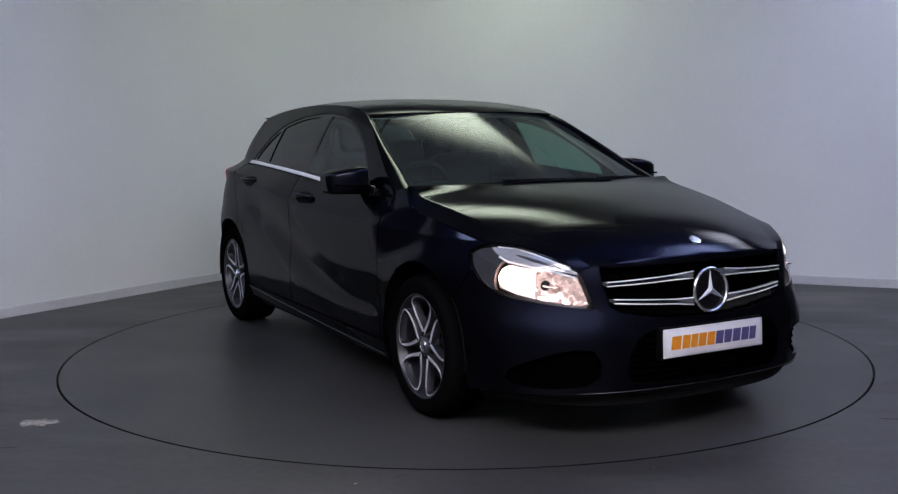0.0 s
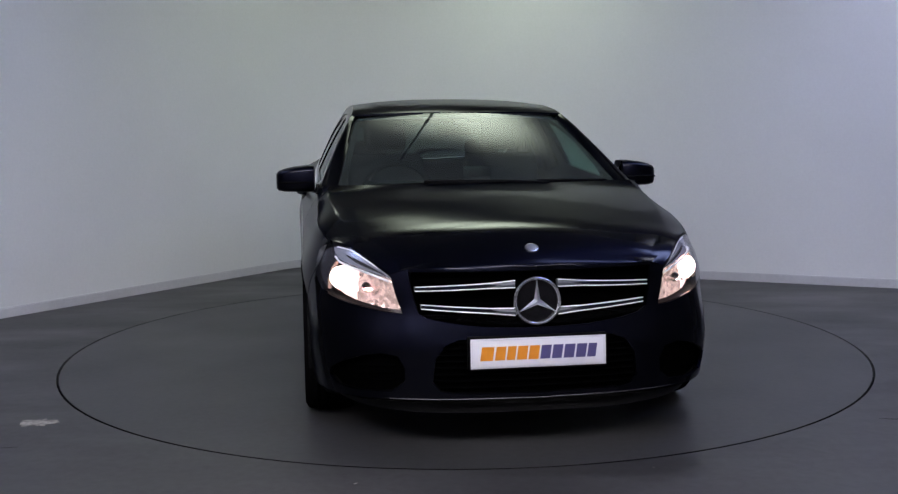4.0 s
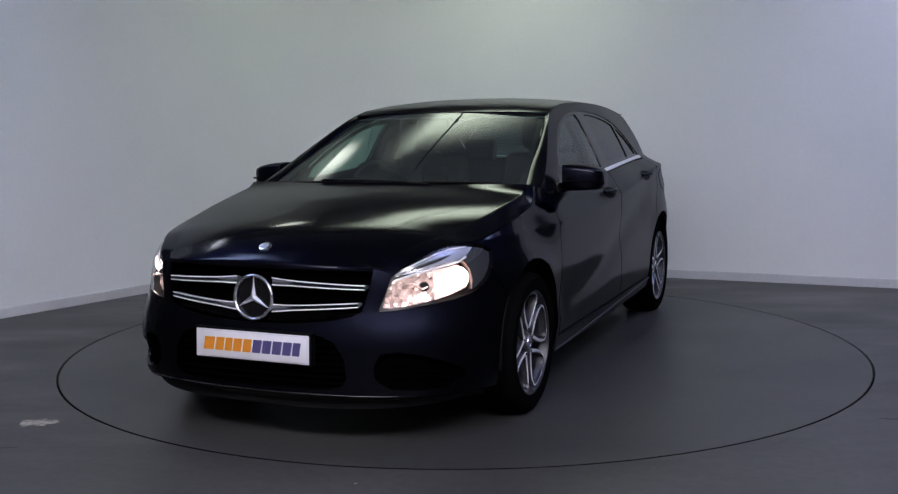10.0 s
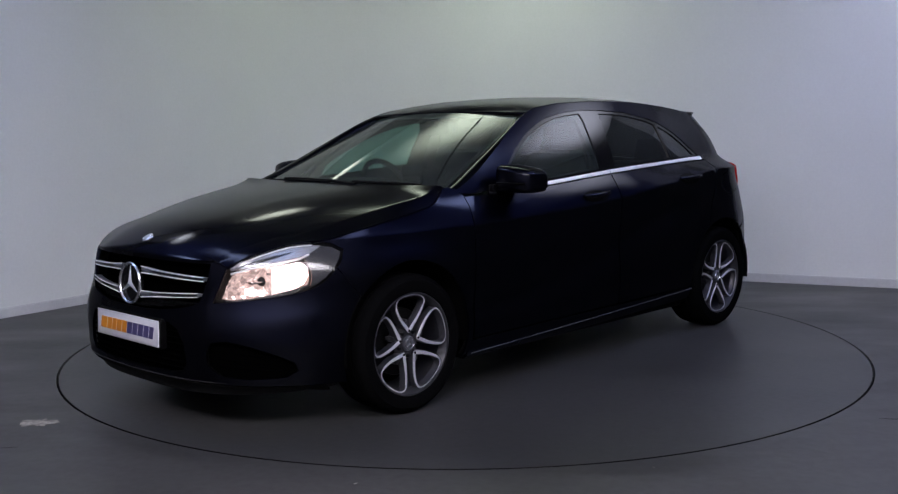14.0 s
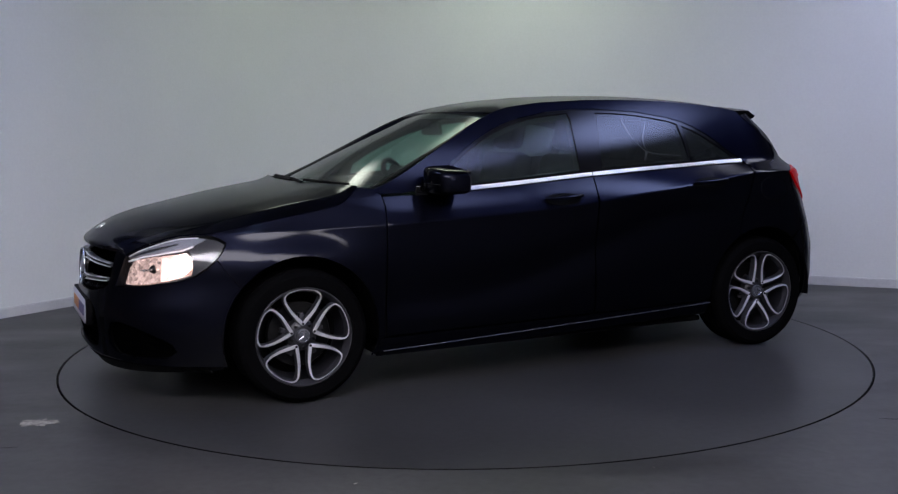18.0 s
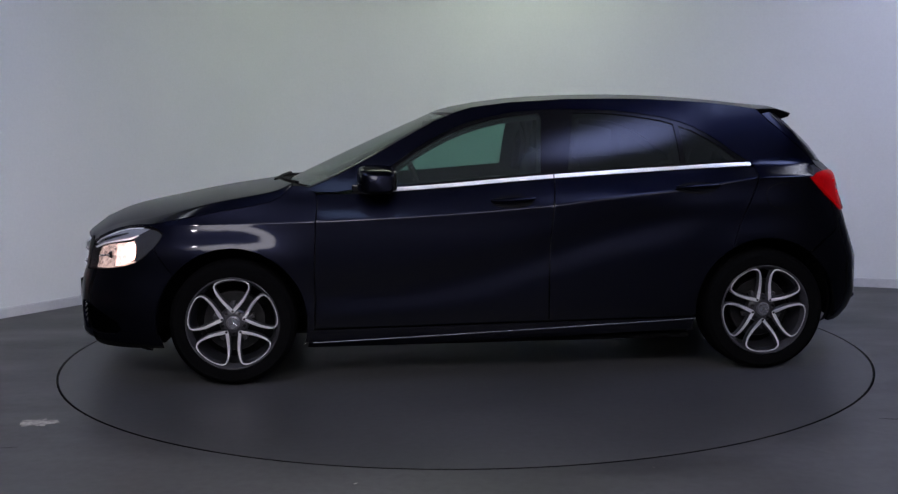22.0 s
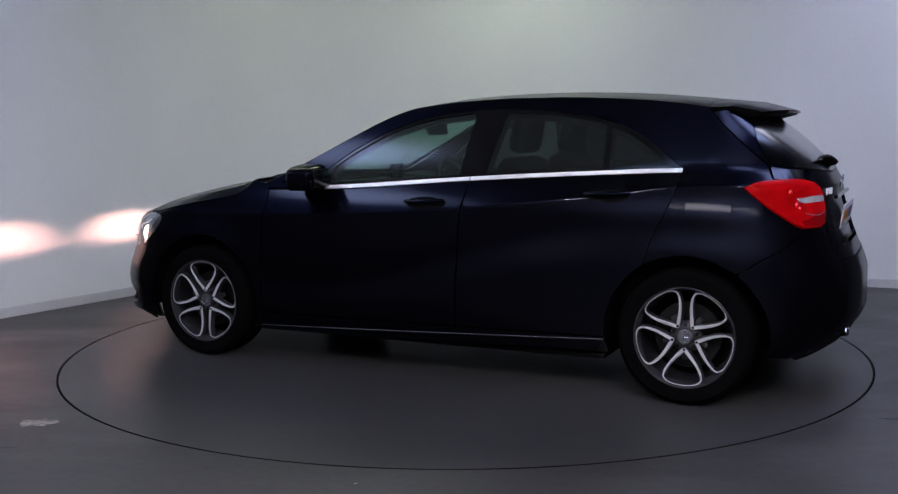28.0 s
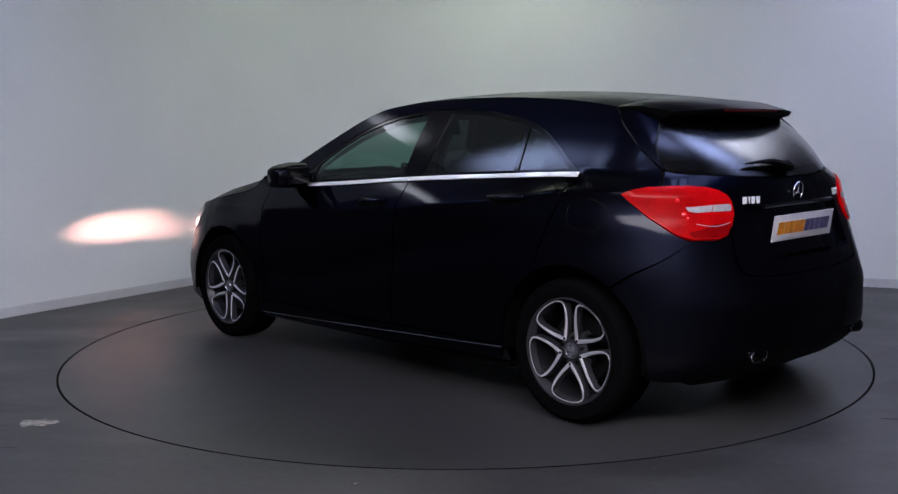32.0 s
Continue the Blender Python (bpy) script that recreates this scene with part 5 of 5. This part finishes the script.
        both("lamp_glint", placed(spun([(0.0, 0.010), (r0 * 0.5, 0.0085), (r0 * 0.85, 0.004), (r0, -0.002)], 12), m), RED_GLINT, car, "small red dome added to give a glint", tails)
    # a flat black strip for the shade of the grip slot under the plate
    slot = [(RS, 0.700), (-2.46, 0.700), (-2.43, 0.708), (-2.46, 0.717), (RS, 0.717)]
    part("grip_slot", mesh_of("grip_slot", *skin(slot, whole=True, lift=0.0015, depth=0.003, gap=0, step=0.03), SHADE_BLACK), car, "flat black strip for the shaded grip slot of the tailgate")
    rear_glass = [(RS, 1.034)] + glass_low + [(-1.803, 1.12), (-1.782, 1.174), (-1.774, 1.25), (-1.762, 1.30), (-1.9, 1.312), (-2.3, 1.318), (RS, 1.32)]
    rg = part("rear_window", mesh_of("rear_window", *skin(rear_glass, whole=True, lift=-0.003, depth=0.004, gap=0.002, step=0.05), REAR_GLASS), car, "dark rear window")
    rg.visible_shadow = False
    frame_side = [(-1.822, 1.081), (-1.762, 1.128), (-1.704, 1.178), (-1.649, 1.228), (-1.594, 1.275), (-1.553, 1.316), (-1.62, 1.325), (-1.758, 1.303), (-1.770, 1.25), (-1.778, 1.174), (-1.799, 1.12), (-1.826, 1.083)]
    both("gate_frame", skin(frame_side, depth=0.010, gap=0.001), PAINT, car, "dark blue tailgate frame beside the glass")
    # spoiler: a wing that carries the roof on
    verts, faces, n = [], [], 21
    for i in range(n):
        g = -1 + 2 * i / (n - 1)
        a = abs(g)
        y = g * 0.585
        x0, z0 = -1.518, roof_z(-1.518) - 0.046 * a ** 2.6
        xt = -1.825 + 0.085 * a ** 2.5
        zt = 1.326 - 0.012 * a ** 3
        xm, zm = (x0 + xt) / 2, (z0 + zt) / 2 + 0.014
        yt = g * (0.585 - 0.075 * a)
        verts += [(x0, y, z0), (xm, g * 0.578, zm), (xt + 0.02, yt, zt + 0.008), (xt, yt, zt), (xt + 0.012, yt, zt - 0.016), (xt + 0.06, g * 0.50, zt - 0.030), (-1.66, g * 0.52, z0 - 0.085), (x0, g * 0.57, z0 - 0.02)]
    for i in range(n - 1):
        for k in range(8):
            l = (k + 1) % 8
            faces.append([i * 8 + k, i * 8 + l, i * 8 + 8 + l, i * 8 + 8 + k])
    faces += [list(range(8))[::-1], [(n - 1) * 8 + k for k in range(8)]]
    wing = mesh_of("roof_spoiler", verts, faces, [PAINT, BLACK])
    for p in wing.polygons:
        if p.normal.z < -0.15:
            p.material_index = 1
    spoiler = part("roof_spoiler", wing, car, "dark blue roof spoiler with a black underside")
    v, f = tube([(-1.8225 + 0.085 * (abs(y) / 0.585) ** 2.5, y, 1.319) for y in (-0.22, -0.11, 0.0, 0.11, 0.22)], 0.0065, 8)
    part("brake_light", mesh_of("brake_light", v, f, BRAKE), spoiler, "dark red high brake light")
    # rear wiper
    pivot = Vector(body(girth(0.0, 1.065, -1), 1.065)) + Vector((-0.012, 0, 0.006))
    arm = [pivot, Vector(body(girth(0.10, 1.085, -1), 1.085)) + Vector((-0.022, 0, 0.012)), Vector(body(girth(0.20, 1.09, -1), 1.09)) + Vector((-0.018, 0, 0.010)), Vector(body(girth(0.30, 1.085, -1), 1.085)) + Vector((-0.014, 0, 0.008))]
    wiper = part("rear_wiper", mesh_of("rear_wiper", *tube(arm, [0.036, 0.024, 0.012, 0.004], 8, flat=0.6), BLACK), car, "black rear wiper")
    v, f = spun([(0.0, 0.026), (0.022, 0.024), (0.026, 0.0)], 20)
    part("wiper_cap", mesh_of("wiper_cap", *placed((v, f), Matrix.Translation(pivot + Vector((0.008, 0, 0))) @ Vector((-0.75, 0, 0.6)).to_track_quat("Y", "Z").to_matrix().to_4x4()), BLACK), wiper)

    # fuel flap
    flap = [(-1.564 + 0.093 * math.cos(a), 0.896 + 0.070 * math.sin(a)) for a in [2 * math.pi * i / 32 for i in range(32)]]
    flap_in = [(-1.564 + (p[0] + 1.564) * 0.94, 0.896 + (p[1] - 0.896) * 0.93) for p in flap]
    part("fuel_flap", mesh_of("fuel_flap", *skin(flap_in, step=0.014, lift=0.0030, depth=0.004, gap=0, bow=arch_flare, lines=crease), PAINT), car, "dark blue round fuel flap")
    part("flap_gap", mesh_of("flap_gap", *skin(flap, step=0.014, lift=0.0016, depth=0.002, gap=0, bow=arch_flare, lines=crease), PIT), car)

    # --- mirrors ---
    secs = [(0.808, 0.066, 0.056, 0.500, 1.006), (0.813, 0.082, 0.067, 0.502, 1.010), (0.845, 0.088, 0.069, 0.505, 1.010), (0.910, 0.086, 0.064, 0.500, 1.007), (0.962, 0.080, 0.058, 0.492, 1.002), (0.990, 0.070, 0.050, 0.485, 0.999), (1.002, 0.054, 0.038, 0.478, 0.998)]
    verts, faces, n = [], [], 28
    for y, hx, hz, cxm, czm in secs:
        for i in range(n):
            a = 2 * math.pi * i / n
            c, s = math.cos(a), math.sin(a)
            verts.append((cxm + hx * math.copysign(abs(c) ** 0.45, c), y, czm + hz * math.copysign(abs(s) ** 0.36, s)))
    for r in range(len(secs) - 1):
        for i in range(n):
            j = (i + 1) % n
            faces.append([r * n + i, r * n + j, r * n + n + j, r * n + n + i])
    faces += [list(range(n)), [(len(secs) - 1) * n + i for i in range(n)][::-1]]
    mirrors = both("door_mirror", (verts, faces), PAINT, car, "dark blue door mirror")
    both("mirror_stalk", joined(tube([(0.545, 0.775, 0.945), (0.53, 0.82, 0.952), (0.515, 0.86, 0.962)], [0.034, 0.030, 0.026], 10, flat=0.5), box((0.44, 0.785, 0.925), (0.62, 0.803, 0.985), 0.008)), GLOSS, car, "black mirror foot", mirrors)
    v, f = box((0.400, 0.815, 0.960), (0.418, 0.960, 1.055), 0.006)
    both("mirror_glass", (v, f), GLOSS, car, "dark mirror glass", mirrors)
    both("indicator_line", tube([(0.592 - 0.10 * (y - 0.80) ** 1.2, y, 0.993) for y in (0.82, 0.87, 0.92, 0.96, 0.99)], 0.005, 6), BLACK, car, "dark indicator line", mirrors)

    # --- underneath ---
    shell = [(FS, 0.49), (2.12, 0.52), (1.95, 0.53), (1.6, 0.66), (1.50, 0.70), (1.3, 0.78), (0.9, 0.86), (0.80, 0.93)] + [(x, belt_z(x) - 0.02) for x in (0.4, 0.0, -0.4, -0.8, -1.2, -1.5, -1.75, -2.1)] + [(RS, 1.00), (RS, 0.24), (-2.1, 0.20), (-1.87, 0.20)] + arc(WHEEL_R, 198, -18, 0.378, 24) + [(-1.1, 0.19), (0.84, 0.18)] + arc(WHEEL_F, 202, -18, 0.378, 24) + [(1.6, 0.16), (2.2, 0.15), (FS, 0.15)]
    part("inner_shell", mesh_of("inner_shell", *skin(shell, whole=True, lift=-0.030, depth=0, gap=0, step=0.05), CABIN), car, "black inner shell behind the panels")
    for wx in (WHEEL_F, WHEEL_R):
        v, f = spun([(0.372, -0.20), (0.376, 0.0), (0.374, 0.185)], 30, "y", radians(-8), radians(196))
        cap_v, cap_f = spun([(0.0, -0.20), (0.372, -0.20)], 30, "y", radians(-8), radians(196))
        both("wheel_liner", placed(joined((v, f), (cap_v, cap_f)), Matrix.Translation((wx, 0.68, 0.318))), BLACK, car, "black wheel arch liner")
    under = [box((-1.10, -0.82, 0.17), (0.84, 0.82, 0.20), 0.01), box((0.84, -0.45, 0.17), (1.90, 0.45, 0.20), 0.01), box((-1.98, -0.45, 0.20), (-1.10, 0.45, 0.23), 0.01), box((1.60, -0.58, 0.165), (1.78, 0.58, 0.19), 0.01)]
    part("underbody", mesh_of("underbody", *joined(*under), BLACK), car, "black underbody")
    for wx in (WHEEL_F, WHEEL_R):
        v, f = tube([(wx, -0.74, 0.30), (wx, 0.74, 0.30)], 0.035, 10)
        part("axle", mesh_of("axle", v, f, BLACK), car)
    for wx, t in ((WHEEL_F, 0.0), (WHEEL_R, 34.0)):
        for wy in (0.769, -0.769):
            build_wheel(car, wx, wy, t)

    # --- cowl, wipers ---
    cowl_c, cowl_e = [(1.075, 0, 0.985), (1.0, 0, 0.975)], [(0.925, 0.735, 0.972), (0.80, 0.72, 0.965)]
    part("cowl", mesh_of("cowl", *lid(cowl_c, cowl_e, 2.0, 12, 0.02), BLACK), car, "black plastic cowl under the windscreen")
    for pts in ([(1.035, 0.30, 0.992), (1.02, 0.05, 1.004), (1.00, -0.30, 1.006)], [(0.965, -0.50, 0.988), (1.01, -0.2, 0.998), (1.03, 0.1, 0.998)], [(0.90, 0.62, 0.992), (0.96, 0.48, 0.998), (1.005, 0.25, 1.002)]):
        part("wiper", mesh_of("wiper", *tube(rounded(pts, 4, closed=False), 0.011, 8, flat=0.7), BLACK), car, "black windscreen wiper")

    # --- cabin ---
    v, f = box((0.42, -0.72, 0.60), (0.92, 0.72, 0.945), 0.06, 3)
    dash = part("dashboard", mesh_of("dashboard", *joined((v, f), box((0.36, -0.56, 0.86), (0.62, -0.16, 0.985), 0.04, 3), box((0.40, -0.05, 0.55), (0.60, 0.12, 0.93), 0.03)), CABIN), car, "black dashboard with instrument hood")
    v, f = box((0.40, -0.02, 0.965), (0.425, 0.13, 1.055), 0.008)
    part("display", mesh_of("display", v, f, GLOSS), dash, "small free-standing display")
    ring = [(0.0, 0.185 * math.cos(a), 0.185 * math.sin(a)) for a in [2 * math.pi * i / 36 for i in range(36)]]
    m = pose(0.22, -0.36, 0.905, 0, 24, 0)
    wheel_v = joined(tube(ring, 0.016, 8, closed=True), box((-0.02, -0.07, -0.06), (0.03, 0.07, 0.06), 0.02), box((-0.01, -0.18, -0.02), (0.012, 0.18, 0.02), 0.008), box((-0.01, -0.02, -0.18), (0.012, 0.02, 0.0), 0.008))
    part("steering_wheel", mesh_of("steering_wheel", *placed(wheel_v, m), CABIN), car, "black three-spoke steering wheel")
    for y in (0.36, -0.36):
        seat = part("front_seat", mesh_of("front_seat", *joined(box((-0.40, y - 0.25, 0.36), (0.16, y + 0.25, 0.56), 0.06, 3), placed(box((-0.07, -0.235, 0.0), (0.07, 0.235, 0.62), 0.055, 3), pose(-0.38, y, 0.50, 0, -14, 0))), CLOTH), car, "black cloth front seat")
        part("headrest", mesh_of("headrest", *placed(box((-0.05, -0.13, 0.64), (0.05, 0.13, 0.84), 0.04, 3), pose(-0.38, y, 0.50, 0, -12, 0)), CLOTH), seat, "black headrest")
    part("rear_bench", mesh_of("rear_bench", *joined(box((-1.25, -0.62, 0.38), (-0.72, 0.62, 0.58), 0.06, 3), placed(box((-0.07, -0.62, 0.0), (0.07, 0.62, 0.55), 0.05, 3), pose(-1.25, 0, 0.50, 0, -16, 0))), CLOTH), car, "black cloth rear bench")
    for y in (0.40, -0.40):
        part("rear_headrest", mesh_of("rear_headrest", *placed(box((-0.04, -0.12, 0.54), (0.04, 0.12, 0.70), 0.035, 3), pose(-1.25, y, 0.50, 0, -16, 0)), CLOTH), car, "black rear headrest")
    v, f = box((-1.95, -0.60, 0.90), (-1.42, 0.60, 0.93), 0.01)
    part("parcel_shelf", mesh_of("parcel_shelf", v, f, CABIN), car, "black parcel shelf")
    v, f = placed(box((-0.012, -0.12, -0.036), (0.014, 0.12, 0.036), 0.012, 3), pose(0.17, 0, 1.255, 0, 12, 0))
    part("interior_mirror", mesh_of("interior_mirror", *joined((v, f), box((0.17, -0.04, 1.265), (0.22, 0.04, 1.305), 0.015)), CABIN), car, "black interior mirror")
    for side in (1, -1):
        v, f = tube([(-0.42, side * 0.67, 1.00), (-0.44, side * 0.61, 1.18), (-0.45, side * 0.53, 1.33)], 0.04, 8)
        part("inner_pillar", mesh_of("inner_pillar", v, f, CABIN), car)
    return car


car = build_car()


# ---- what moves ----
def motions():
    rows, deck = [], []
    for t, a in TURN:
        m = pose(0, 0, 0, 0, 0, a)
        deck.append((t, pose(0.0, 0.005, 0, 0, 0, a)))
        rows.append((t, m @ Matrix.Translation((0, CAR_SIDE, 0))))
    walk(turntable, deck)
    walk(car, rows)


motions()
